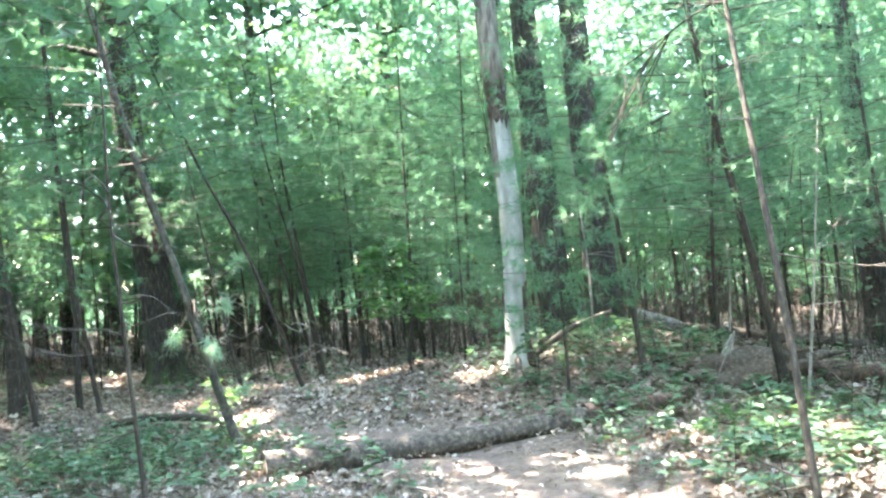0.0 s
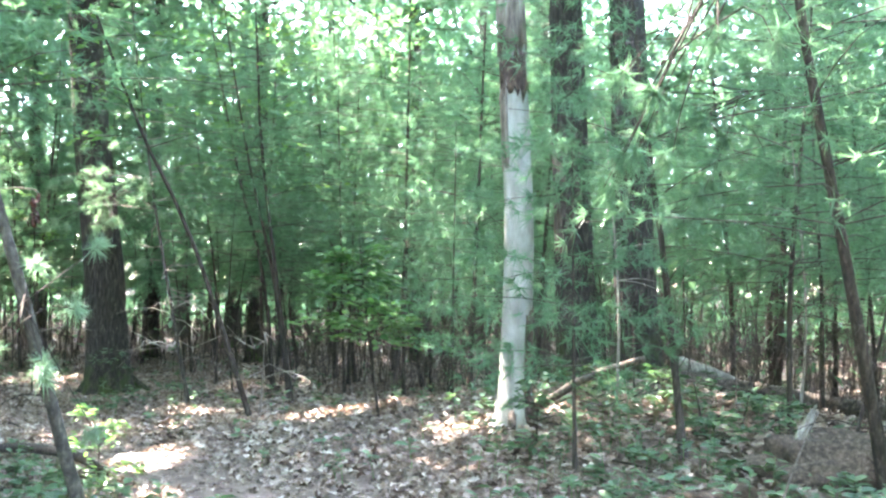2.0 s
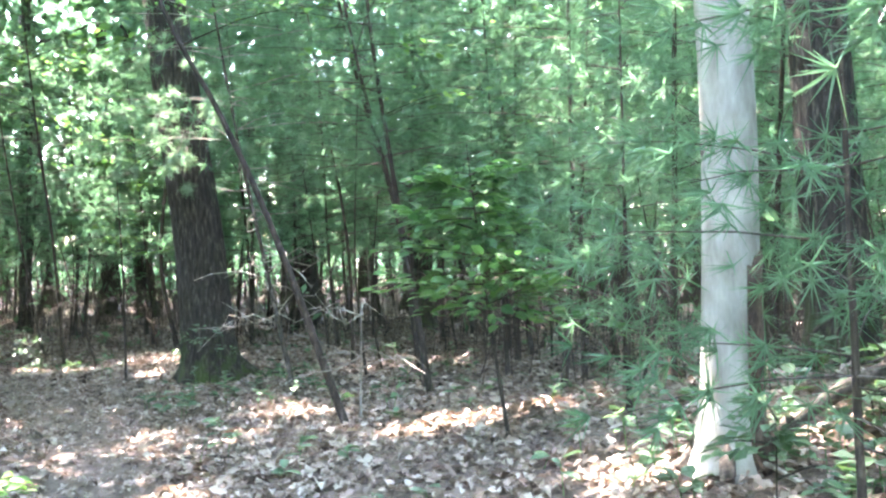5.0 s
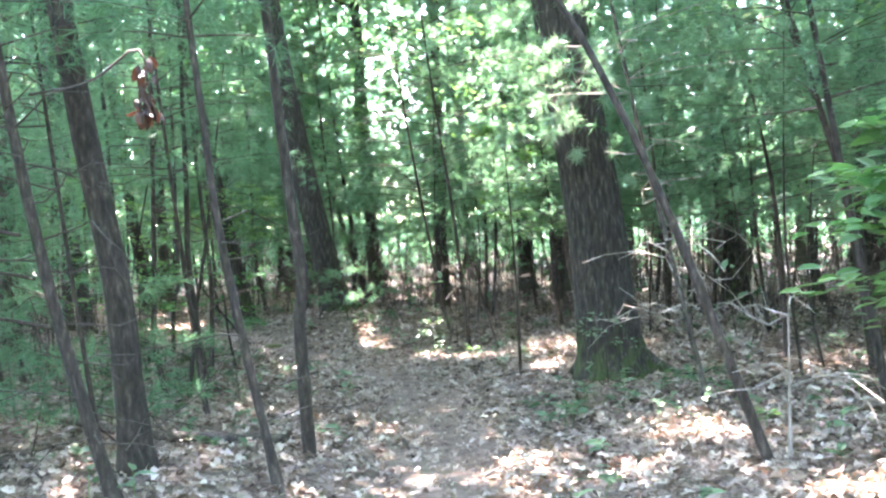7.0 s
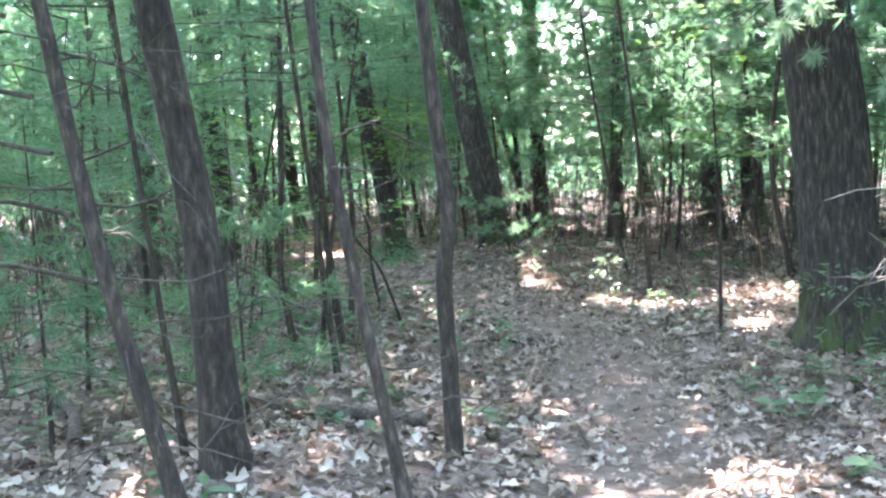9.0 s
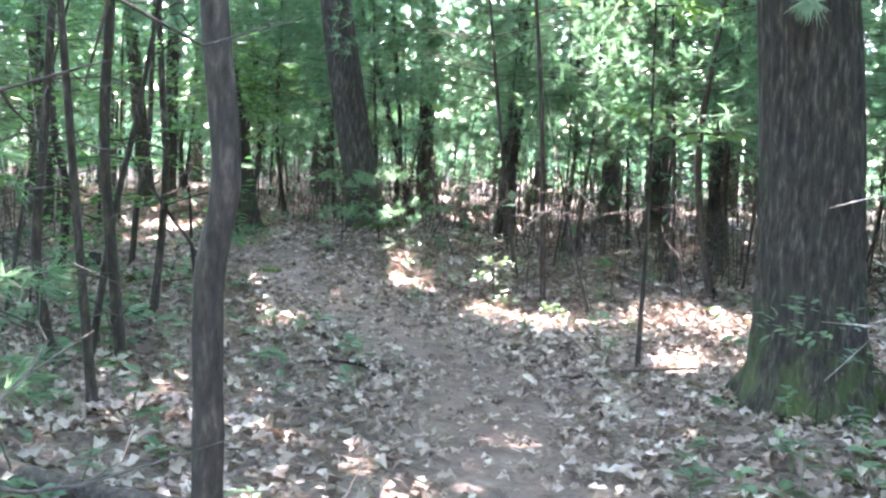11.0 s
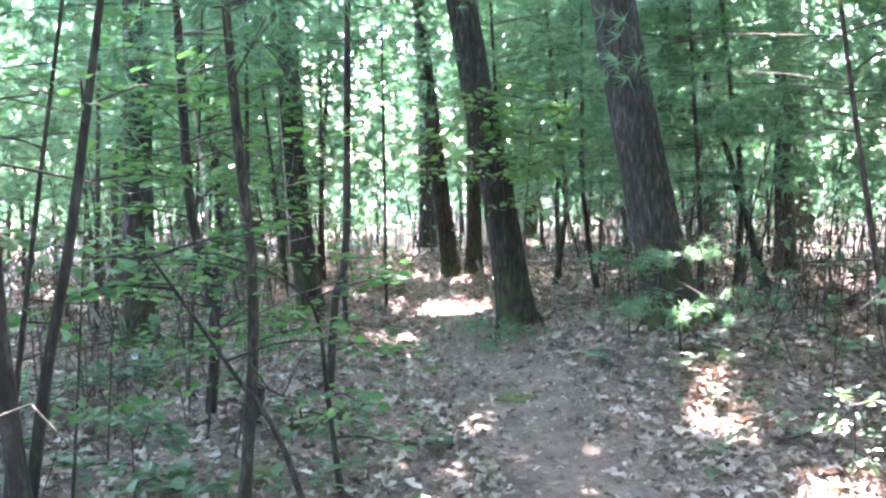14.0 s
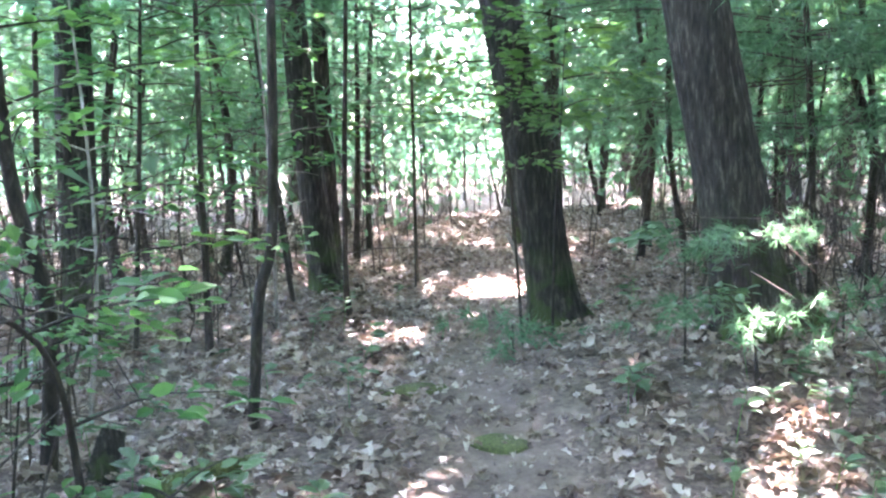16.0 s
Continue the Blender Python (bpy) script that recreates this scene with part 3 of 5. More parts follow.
# ---------------------------------------------------------------- the pale snag
def build_snag():
    base = Vector((0.68, 11.1, float(height(0.68, 11.1))))
    tree = thing("dead_snag", base, "pale barkless dead tree trunk with a rotten hole", "dead tree")
    rng = np.random.default_rng(5)
    c = curve_through([(0, 0, -0.1), (0.02, 0, 0.6), (0.03, 0, 1.5), (-0.01, 0, 2.4), (-0.06, 0, 3.2), (-0.12, 0, 4.6), (-0.22, 0, 7.5)], 44)
    z = np.maximum(c[:, 2], 0)
    r = 0.12 * (1 + 0.5 * np.exp(-z / 0.16)) * (1.04 - 0.05 * z)
    part("trunk", tube_mesh("trunk", c, r, SNAG_WOOD, 24), tree, "smooth pale bare wood")

    def shell(name, z0, z1, a0, a1, mat, thick, label, seed):
        g = np.random.default_rng(seed)
        zs, an = np.linspace(z0, z1, 14), np.linspace(a0, a1, 14)
        v, f = [], []
        for i, zz in enumerate(zs):
            o = np.array([np.interp(zz, c[:, 2], c[:, k]) for k in range(3)])
            rr = np.interp(zz, c[:, 2], r) * 1.05 + thick
            for a in an:
                j = g.uniform(-0.03, 0.03) if i in (0, 13) else 0
                out = rr * (1 + g.uniform(-0.03, 0.03))
                v.append(o + np.array((out * np.cos(a), out * np.sin(a), j * 3)))
        for i in range(13):
            for k in range(13):
                f.append((i * 14 + k, i * 14 + k + 1, (i + 1) * 14 + k + 1, (i + 1) * 14 + k))
        ob = part(name, mesh_of(name, v, f, mat, True), tree, label)
        s = ob.modifiers.new("thickness", "SOLIDIFY")
        s.thickness, s.offset = 0.012, -1
        return ob

    shell("bark_plate", 2.95, 7.3, 0, 2 * math.pi, SNAG_BARK, 0.006, "flaking grey-brown bark", 1)
    shell("bark_plate", 2.05, 2.62, 2.9, 4.1, SNAG_BARK, 0.003, "orange-brown inner bark", 2)
    shell("rotten_hole", 2.62, 2.93, 3.4, 5.9, ROT_WOOD, 0.001, "dark red-brown rotten hollow", 3)
    shell("bark_plate", -0.05, 0.85, 5.3, 7.6, ROT_WOOD, 0.004, "dark bark left at the foot", 4)
    for k in range(4):
        a = k * 1.6 + rng.uniform(-0.3, 0.3)
        d = np.array((math.cos(a), math.sin(a), 0))
        q = curve_through([d * 0.06 + np.array((0, 0, 0.2)), d * 0.16 + np.array((0, 0, 0.05)), d * 0.3 + np.array((0, 0, -0.06))], 6)
        part("root", tube_mesh("root", q, np.linspace(0.055, 0.02, 6), DEAD_WOOD, 7), tree)


build_snag()


# ---------------------------------------------------------------- saplings standing by themselves
DARK = "slim dark pine sapling with dead lower twigs"
BENT = "slender leaning sapling with dark bark"
leaning = pine(on_ground([(-4.49, 11.25, 0.14), (-4.59, 11.07, 0.95), (-4.64, 10.98, 1.53), (-4.69, 10.9, 2.21)]), 0.066, 6.5, 2.3, 31, dead=26, reach=0.9, label="leaning pine sapling with many bare side twigs")
for z, long, drop in ((0.95, 1.1, -0.12), (1.2, 0.9, -0.05), (1.42, 1.15, -0.16), (1.62, 0.95, 0.03), (1.9, 1.2, 0.08)):
    k = np.array((-0.07, -0.13, 0.6)) * (z / 0.6) + np.array((-0.02, -0.03, 0))
    q = curve_through([k, k + np.array((-0.32, -0.2, 0.07)) * long, k + np.array((-0.68, -0.38, 0.02)) * long, k + np.array((-0.95, -0.6, drop)) * long], 9)
    part("limb", tube_mesh("limb", q, np.linspace(0.011, 0.003, 9), PINE_BARK, 6), leaning, "long bare dead limb")
pine(on_ground([(-4.05, 11.96, 0.08), (-4.2, 11.79, 1.37), (-4.24, 11.74, 2.08)]), 0.05, 6, 2.5, 32, dead=8, reach=0.8, label=DARK)
broadleaf(on_ground([(-4.55, 12.65, 0.06), (-4.555, 12.645, 0.55), (-4.56, 12.64, 0.92), (-4.535, 12.667, 1.2), (-4.56, 12.645, 1.55), (-4.6, 12.61, 2.28)]), 0.078, 7, 3.2, 33, count=400, bark=GREY_BARK, label="crooked grey-brown sapling at the edge of the path")
pine(on_ground([(-1.47, 5.0, 0), (-1.58, 4.98, 1.67), (-1.59, 4.97, 2.35)]), 0.026, 3.3, 3.3, 34, label="thin dead sapling with bare broken twigs", dead=14, reach=0.25, tufts=6)
pine(on_ground([(-1.8, 8.85, 0), (-1.98, 8.78, 0.59), (-2.27, 8.66, 1.72), (-2.53, 8.56, 2.7)]), 0.075, 7, 2.6, 35, dead=4, label="leaning pine with smooth pale grey bark", mat=LICHEN_BARK)
broadleaf(on_ground([(-1.94, 13.54, 0.08), (-2.41, 13.36, 1.52), (-2.73, 13.24, 2.34), (-3.05, 13.11, 3.03)]), 0.057, 5.2, 2.7, 36, count=700, reach=1.3, mat=LIME, label=BENT + " arching over the leaf litter")
# bleached twigs here and on the next stem: pale tone also carries sunlight
pine(on_ground([(-3.13, 15.39, 0.01), (-3.42, 15.26, 1.56), (-3.58, 15.19, 2.52)]), 0.046, 5, 2.4, 37, dead=30, label="thin pale sapling with bleached, sunlit-toned broken twigs", mat=LICHEN_BARK, twigs=PALE_BARK)
pine(on_ground([(-1.87, 13.57, 0.09), (-1.84, 13.58, 0.95)]), 0.02, 1.05, 1.05, 38, dead=7, reach=0.2, tufts=2, label="thin bleached, sunlit-toned dead stem", mat=PALE_BARK)
pine(on_ground([(1.88, 10.3, 0.32), (1.72, 10.33, 1.74), (1.64, 10.34, 2.29)]), 0.053, 5.5, 1.9, 39, dead=6, label=DARK, reach=1.1)
pine(on_ground([(1.69, 4.9, 0.0), (1.7, 5.26, 1.0), (1.705, 5.65, 2.0), (1.71, 6.03, 3.0)]), 0.042, 6, 2.9, 40, dead=8, reach=0.95, mat=PINE_BARK, label="grey-barked young pine with drooping needle sprays")
pine(on_ground([(3.1, 9.77, 0.1), (2.87, 9.56, 1.0), (2.62, 9.36, 2.0), (2.37, 9.16, 3.0)]), 0.08, 7, 1.7, 41, dead=4, reach=1.5, label="young pine with wide needle sprays over a rotten log")
broadleaf(on_ground([(-1.93, 15.65, 0.02), (-2.35, 15.59, 3.0), (-2.44, 15.58, 4.18)]), 0.06, 6, 2.4, 42, count=700, reach=1.4, mat=LIME)
pine(on_ground([(-1.54, 18.71, 0.0), (-1.8, 18.68, 2.76)]), 0.06, 6, 2.0, 43, label=DARK)
broadleaf(on_ground([(-0.48, 18.31, 0.0), (-0.74, 18.3, 1.4), (-1.07, 18.28, 3.65)]), 0.06, 6, 2.0, 44, count=800, reach=1.6, mat=LIME)
pine(on_ground([(-1.44, 16.8, 0.01), (-1.55, 16.79, 2.45)]), 0.04, 5, 2.2, 45, label=DARK)
pine(on_ground([(-6.66, 13.55, 0.0), (-6.72, 13.47, 1.03)]), 0.043, 5, 2.0, 46, reach=0.9, label=DARK)
pine(on_ground([(-5.15, 11.6, 0.2), (-5.21, 11.51, 1.28)]), 0.03, 4.5, 2.3, 47, reach=0.8, label=DARK, dead=14)
pine(on_ground([(-3.46, 17.8, 0.0), (-3.49, 17.79, 1.47), (-3.74, 17.7, 3.17)]), 0.04, 5.5, 2.3, 50, label=DARK)
pine(on_ground([(-2.48, 17.21, 0.0), (-2.66, 17.15, 1.59), (-3.03, 17.05, 3.08)]), 0.06, 6, 2.2, 51, label=DARK)
pine(on_ground([(-0.66, 15.28, 0.09), (-0.55, 15.3, 1.54), (-0.54, 15.3, 2.84)]), 0.055, 5.5, 2.0, 52, label=DARK)
pine(on_ground([(-2.0, 15.88, 0.02), (-2.24, 15.81, 1.61), (-2.54, 15.72, 2.94)]), 0.05, 5.5, 2.2, 53, label=DARK)
pine(on_ground([(-1.91, 19.13, 0.0), (-1.97, 19.11, 1.56), (-2.16, 19.07, 3.19)]), 0.07, 6.5, 2.0, 54, label=DARK)
pine(on_ground([(-7.54, 13.82, 0.0), (-7.57, 13.73, 0.6), (-7.56, 13.75, 0.99), (-7.54, 13.8, 1.99)]), 0.05, 5.5, 2.3, 55, reach=0.9, dead=12, label=DARK)
broadleaf(on_ground([(-7.33, 14.1, 0.0), (-7.37, 14.0, 1.16), (-7.36, 14.02, 1.99)]), 0.06, 6, 2.4, 56, count=400, label="crooked grey sapling with a forked neighbour")
broadleaf(on_ground([(-7.5, 13.99, 0.0), (-7.45, 14.12, 0.87), (-7.4, 14.23, 1.45)]), 0.042, 3.2, 1.3, 57, count=160, size=0.06, label="forked leaning sapling with few leaves")
pine(on_ground([(-8.38, 14.95, 0.0), (-8.38, 15.02, 0.6), (-8.38, 15.04, 1.1), (-8.39, 15.0, 1.7)]), 0.05, 5.5, 2.1, 58, reach=0.9, dead=18, label=DARK)
broadleaf(on_ground([(-8.6, 15.5, 0.0), (-8.68, 15.47, 0.45), (-8.65, 15.41, 0.87), (-8.52, 15.2, 1.06), (-8.33, 14.97, 1.16)]), 0.034, 1.3, 0.35, 59, count=210, size=0.075, reach=0.75, label="thin crooked sapling bent over at the top", mat=BROAD)
broadleaf(on_ground([(-7.85, 15.15, 0.0), (-7.96, 15.0, 0.5), (-8.07, 14.86, 0.76), (-8.2, 14.6, 1.2)]), 0.03, 1.5, 0.8, 85, count=110, size=0.07, reach=0.6, label="thin dark sapling leaning across another")
broadleaf(on_ground([(-5.56, 16.44, -0.0), (-5.56, 16.45, 0.97), (-5.58, 16.43, 1.84)]), 0.03, 2.6, 1.1, 60, count=220, size=0.085, reach=0.62, mat=LIME, label="small maple sapling with yellow-green leaves")
pine(on_ground([(-8.51, 19.1, -0.0), (-8.68, 18.97, 1.26)]), 0.042, 5, 2.0, 61, label=DARK)
pine(on_ground([(-7.17, 18.39, -0.14), (-7.35, 18.28, 0.57)]), 0.026, 2.0, 2.0, 62, reach=0.4, label="thin bare leaning stem")
pine(on_ground([(-13.23, 22.66, 0.0), (-13.71, 22.2, 2.36), (-13.93, 21.98, 3.35)]), 0.09, 7, 2.6, 63, label=BENT, mat=GREY_BARK)
broadleaf(on_ground([(-10.73, 16.25, 0.01), (-10.73, 16.31, 0.62), (-10.71, 16.39, 0.98), (-10.71, 16.43, 2.03)]), 0.052, 7, 3.2, 64, count=400, label="crooked grey sapling beside the path")
pine(on_ground([(-13.19, 17.41, 0.0), (-13.2, 17.37, 0.25), (-13.2, 17.39, 1.13), (-13.18, 17.44, 2.33)]), 0.04, 6, 2.6, 65, dead=5, label=DARK)
pine(on_ground([(-14.25, 18.26, 0.0), (-14.25, 18.27, 1.62)]), 0.03, 5, 2.2, 66, dead=5, label=DARK)
pine(on_ground([(-12.56, 16.28, 0.0), (-12.56, 16.29, 1.37), (-12.56, 16.31, 2.24)]), 0.043, 6, 2.2, 67, label=DARK)
pine(on_ground([(-13.74, 15.22, 0.0), (-13.74, 15.35, 2.37)]), 0.048, 6, 2.2, 68, label=DARK)
broadleaf(on_ground([(-13.95, 17.13, 0.0), (-13.98, 17.01, 1.12)]), 0.043, 4, 1.0, 69, count=700, reach=1.0, leaf_top=2.6)
broadleaf(on_ground([(-12.8, 15.83, 0.0), (-12.8, 15.95, 1.56)]), 0.036, 4, 0.6, 70, count=900, reach=1.1, size=0.09, leaf_top=2.4)
pine(on_ground([(-13.6, 19.33, 0.01), (-13.61, 19.31, 1.27), (-13.63, 19.26, 2.4)]), 0.05, 6, 2.3, 71, label=DARK)
broadleaf(on_ground([(-10.3, 15.33, 0.0), (-10.29, 15.38, 0.72), (-10.31, 15.27, 1.3), (-10.31, 15.24, 2.19)]), 0.066, 6, 0.5, 72, count=900, reach=1.15, size=0.085, mat=LIME, leaf_top=2.6, label="leafy sapling with small pale leaves by a mossy log")
broadleaf(on_ground([(-0.47, 12.1, 0.21), (-0.53, 12.15, 0.6), (-0.62, 12.2, 1.2)]), 0.025, 1.65, 0.65, 73, count=1150, reach=0.6, size=0.1, leaf_top=1.5, mat=BROAD, label="leafy green shrub with broad leaves", name="leafy_shrub")
broadleaf(on_ground([(-8.08, 18.21, -0.14), (-8.09, 18.2, 0.22)]), 0.012, 0.5, 0.1, 74, count=110, reach=0.3, size=0.06, mat=HERB, label="small sunlit shrub on the leaf litter", name="small_shrub")
broadleaf(on_ground([(-2.21, 10.01, 0.03), (-2.21, 10.01, 0.27)]), 0.012, 0.55, 0.12, 75, count=150, reach=0.35, size=0.075, mat=LIME, label="bright yellow-green seedling beside the log", name="small_shrub")
pine(on_ground([(-9.75, 18.44, 0.19), (-9.77, 18.41, 0.61)]), 0.014, 0.85, 0.3, 76, dead=2, reach=0.62, tufts=30, needles=24, long=0.075, thick=0.006, label="small pine seedling at the foot of an oak")
pine(on_ground([(-11.29, 17.87, 0.13), (-11.29, 17.87, 0.27)]), 0.01, 0.4, 0.1, 77, dead=0, reach=0.35, tufts=24, label="tiny soft pine seedling on the litter")
broadleaf(on_ground([(-11.52, 18.04, 0.12), (-11.55, 17.99, 1.07), (-11.56, 17.95, 1.59)]), 0.02, 2.1, 1.1, 78, count=480, reach=0.75, size=0.085, mat=LIME, label="thin sapling with yellow-green leaves beside an oak")
pine(on_ground([(1.08, 9.92, 0.24), (1.06, 9.92, 1.05)]), 0.03, 2.8, 0.75, 79, dead=3, reach=0.8, tufts=22, label="young pine in front of the pale snag")
pine(on_ground([(-6.3, 11.45, 0), (-6.32, 11.45, 0.8)]), 0.024, 1.9, 0.45, 86, dead=3, reach=0.65, tufts=22, label="low young pine with soft needle sprays")
pine(on_ground([(-5.95, 12.4, 0), (-5.97, 12.4, 0.8)]), 0.022, 1.6, 0.4, 87, dead=3, reach=0.55, tufts=22, label="low young pine with soft needle sprays")
pine(on_ground([(-7.6, 12.2, 0), (-7.6, 12.25, 0.8)]), 0.026, 2.3, 0.6, 88, dead=3, reach=0.7, tufts=20, label="low young pine with soft needle sprays")
pine(on_ground([(0.15, 12.4, 0), (0.15, 12.4, 1.0)]), 0.03, 2.6, 0.5, 80, dead=3, reach=0.75, tufts=22, label="low young pine beside the snag")


# ---------------------------------------------------------------- the thicket
# the line walked
WALKED = [(0.2, -2), (0.6, 6), (0.2, 8.1), (-1.6, 10.0), (-2.9, 11.8), (-4.2, 13.7), (-5.8, 15.5)]


def scatter(n, box, gap, clear_path, clear_view, seed, taken):
    rng, out = np.random.default_rng(seed), []
    s = np.array((SUN.x, SUN.y)) / SUN.z
    x0, y0, x1, y1 = box
    for _ in range(n * 40):
        x, y = rng.uniform(x0, x1), rng.uniform(y0, y1)
        if line_distance(x, y, TRAIL) < clear_path or line_distance(x, y, WALKED) < clear_view:
            continue
        if any((x - a) ** 2 + (y - b) ** 2 < gap * gap for a, b in taken):
            continue
        if any(line_distance(x, y, [(a, b), (a + 5 * s[0], b + 5 * s[1])]) < r + 0.5 for a, b, z, r in SPOTS if z < 2.2):
            continue
        if x < -8 and y < 15.5 and rng.uniform() < 0.5:
            continue
        taken.append((x, y))
        out.append((x, y, rng))
        if len(out) >= n:
            break
    return out


taken = [(o.location.x, o.location.y) for o in scene.objects if o.type == "EMPTY"]
flat = [(0, 0, 0), (0.05, 0.03, 1.2), (-0.04, 0.02, 2.4)]
tall = [big_tree("oak_tree", [(60, -60 - 9 * k, 0), (60 + 0.1 * k - 0.1, -60 - 9 * k, 2)], 0.26 + 0.05 * k, 13 + k, "tall dark-barked forest tree with a high crown",
                 seed=90 + k, count=1750, rings=24, segs=18, group="forest trees", crown_low=4.6) for k in range(3)]


def open_leaves(tree):
    """Takes the leaves or needles out of a copied tree that stand between the sun and an open spot."""
    for ob in tree.children:
        name = ob.name.split(".")[0]
        if name not in ("crown", "foliage"):
            continue
        size = 3 if name == "foliage" and tree.name.startswith("pine") else 4
        v = np.empty(len(ob.data.vertices) * 3, np.float32)
        ob.data.vertices.foreach_get("co", v)
        v = v.reshape(-1, size, 3)
        turn = np.array(tree.matrix_basis)
        keep = ~sunlit(v.mean(1) @ turn[:3, :3].T + turn[:3, 3])
        if not keep.all():
            v = v[keep].reshape(-1, 3)
            tris = THIN_TRIS if size == 4 else np.array([(0, 1, 2)])
            f = tris[None] + (np.arange(len(v) // size) * size)[:, None, None]
            ob.data = mesh_of(name, v, f.reshape(-1, 3), ob.data.materials[0])


# general forest, then five trees added to shade the far western ground
spots = scatter(76, (-42, -6, 22, 48), 2.1, 2.0, 6.5, 4, taken) + scatter(5, (-32, 18, -18, 31), 1.6, 1.2, 8.0, 18, taken)
# unseen trees beside and behind the start, added to shade the ground there
spots += scatter(9, (-14, -12, -3, 3), 2.2, 2.5, 2.5, 23, taken) + scatter(8, (3.2, -12, 14, 3.2), 2.2, 2.5, 2.5, 24, taken) + scatter(7, (-13, 2.5, -4.6, 7.2), 1.8, 2.5, 3.5, 25, taken) + scatter(2, (-2.8, -12, 3, -6), 2.0, 1.4, 2.0, 26, taken)
# further trees added west and north so their crowns hold back the sun
spots += scatter(10, (-48, 4, -30, 40), 1.8, 1.6, 9.0, 46, taken) + scatter(8, (-16, 20.5, -3, 31), 1.8, 1.6, 6.0, 43, taken) + scatter(9, (-2, 22, 15, 46), 1.8, 1.6, 9.0, 44, taken)
for k, (x, y, rng) in enumerate(spots):
    open_leaves(copy_thing(tall[k % 3], pose(x, y, float(height(x, y)), 0, 0, rng.uniform(0, 360))))
young = [pine([(80, -60 - 9 * k, 0), (80.05 + 0.06 * k, -60 - 9 * k, 1.2), (80.0, -60.05 - 9 * k, 2.6)], 0.05 + 0.012 * k, 5.2 + 0.7 * k, 1.45 + 0.2 * (k % 3), 100 + k,
              dead=6, reach=1.5, tufts=7, needles=6, thick=0.032, long=0.2, label="young white pine in the thicket", group="pine thicket") for k in range(4)]
soft = [pine([(85, -60 - 9 * k, 0), (85.05 + 0.06 * k, -60 - 9 * k, 1.2), (85.0, -60.05 - 9 * k, 2.6)], 0.045 + 0.01 * k, 4.6 + 0.6 * k, (1.35, 1.75, 1.55)[k], 150 + k,
             dead=12, reach=1.45, tufts=15, needles=9, thick=0.012, long=0.16, label="young white pine with soft spreading needle sprays", group="soft pines") for k in range(3)]
fine = [pine([(70, -60 - 9 * k, 0), (70.06, -60 - 9 * k, 1.2), (70.02, -60.05 - 9 * k, 2.6)], 0.045 + 0.008 * k, 4.4 + 0.5 * k, 1.45 + 0.15 * k, 130 + k,
             dead=14, reach=1.2, tufts=17, needles=13, thick=0.008, label="young white pine with soft drooping needles", group="pines by the path") for k in range(3)]


def plant(kinds, spots, tilt=5):
    for k, (x, y, rng) in enumerate(spots):
        open_leaves(copy_thing(kinds[k % len(kinds)], pose(x, y, float(height(x, y)), rng.uniform(-tilt, tilt), rng.uniform(-tilt, tilt), rng.uniform(0, 360))))


plant(fine, scatter(9, (-10.5, 7.5, -3.5, 14.5), 1.2, 2.4, 2.7, 14, taken) + scatter(12, (-3.5, 12.5, 4.5, 19), 0.9, 2.2, 2.9, 15, taken)
      + scatter(8, (-12, 18.5, -4, 22.5), 1.0, 1.5, 2.9, 16, taken)
      + scatter(5, (1.6, 9.6, 5.5, 13), 0.8, 1.5, 1.9, 31, taken))
plant(soft, scatter(9, (0.5, 12.5, 7, 18), 1.0, 2.5, 3.5, 32, taken) + scatter(10, (-9.5, 19.2, -2.5, 24.5), 1.0, 2.5, 3.5, 33, taken)
      + scatter(9, (-3.5, 15, 1, 21), 1.0, 2.5, 3.5, 34, taken) + scatter(4, (-14, 9, -6, 14), 1.1, 2.5, 5, 35, taken)
      + scatter(9, (-20, 15, -11.5, 24), 1.2, 1.5, 3.5, 36, taken))
gap = np.random.default_rng(41)
plant(soft, [(x, y, gap) for x, y in ((-8.9, 20.6), (-10.4, 21.3), (-7.4, 21.1), (-12.0, 20.6), (-13.6, 21.4), (-15.2, 21.0), (-16.0, 14.2), (-18.2, 12.8), (-17.4, 15.9), (-20.0, 14.6), (-20.6, 17.2))])
bushy = [pine([(90, -60 - 9 * k, 0), (90.05, -60 - 9 * k, 1.2), (90.0, -60.05 - 9 * k, 2.4)], 0.045, 4.2 + 0.7 * k, 1.15, 105 + k,
              dead=4, reach=1.35, tufts=7, needles=7, thick=0.03, long=0.2, label="young white pine with low spreading branches", group="low pines") for k in range(2)]
plant(bushy, scatter(60, (-34, -2, 17, 44), 1.0, 3.0, 9.0, 8, taken) + scatter(38, (-33, 8, -15.5, 34), 0.9, 1.6, 9.0, 9, taken))
# the last two groups are unseen pines added around the shaded start
spots = scatter(110, (-30, 1, 13, 36), 0.75, 1.4, 4.4, 5, taken) + scatter(7, (-10, -10, -3, 2), 1.5, 2.0, 2.4, 27, taken) + scatter(6, (3, -10, 10, 2), 1.5, 2.0, 2.4, 28, taken)
close = [p for p in spots if line_distance(p[0], p[1], WALKED) < 8 and (p[1] > 9 or p[0] < -6)]
plant(soft, close)
plant(young, [p for p in spots if p not in close])
leafy = [broadleaf([(100, -60 - 9 * k, 0), (100.1 + 0.08 * k, -60 - 9 * k, 1.3), (100.3, -60 - 9 * k, 2.5)], 0.035, 4.5 + 0.5 * k, 1.5, 110 + k, count=920, reach=1.5, size=0.13, simple=True,
                   mat=(BROAD, LIME, BROAD)[k], label="slender broadleaf sapling in the thicket", group="leafy thicket") for k in range(3)]
spots = scatter(64, (-28, 2, 13, 34), 0.8, 1.5, 4.2, 6, taken)
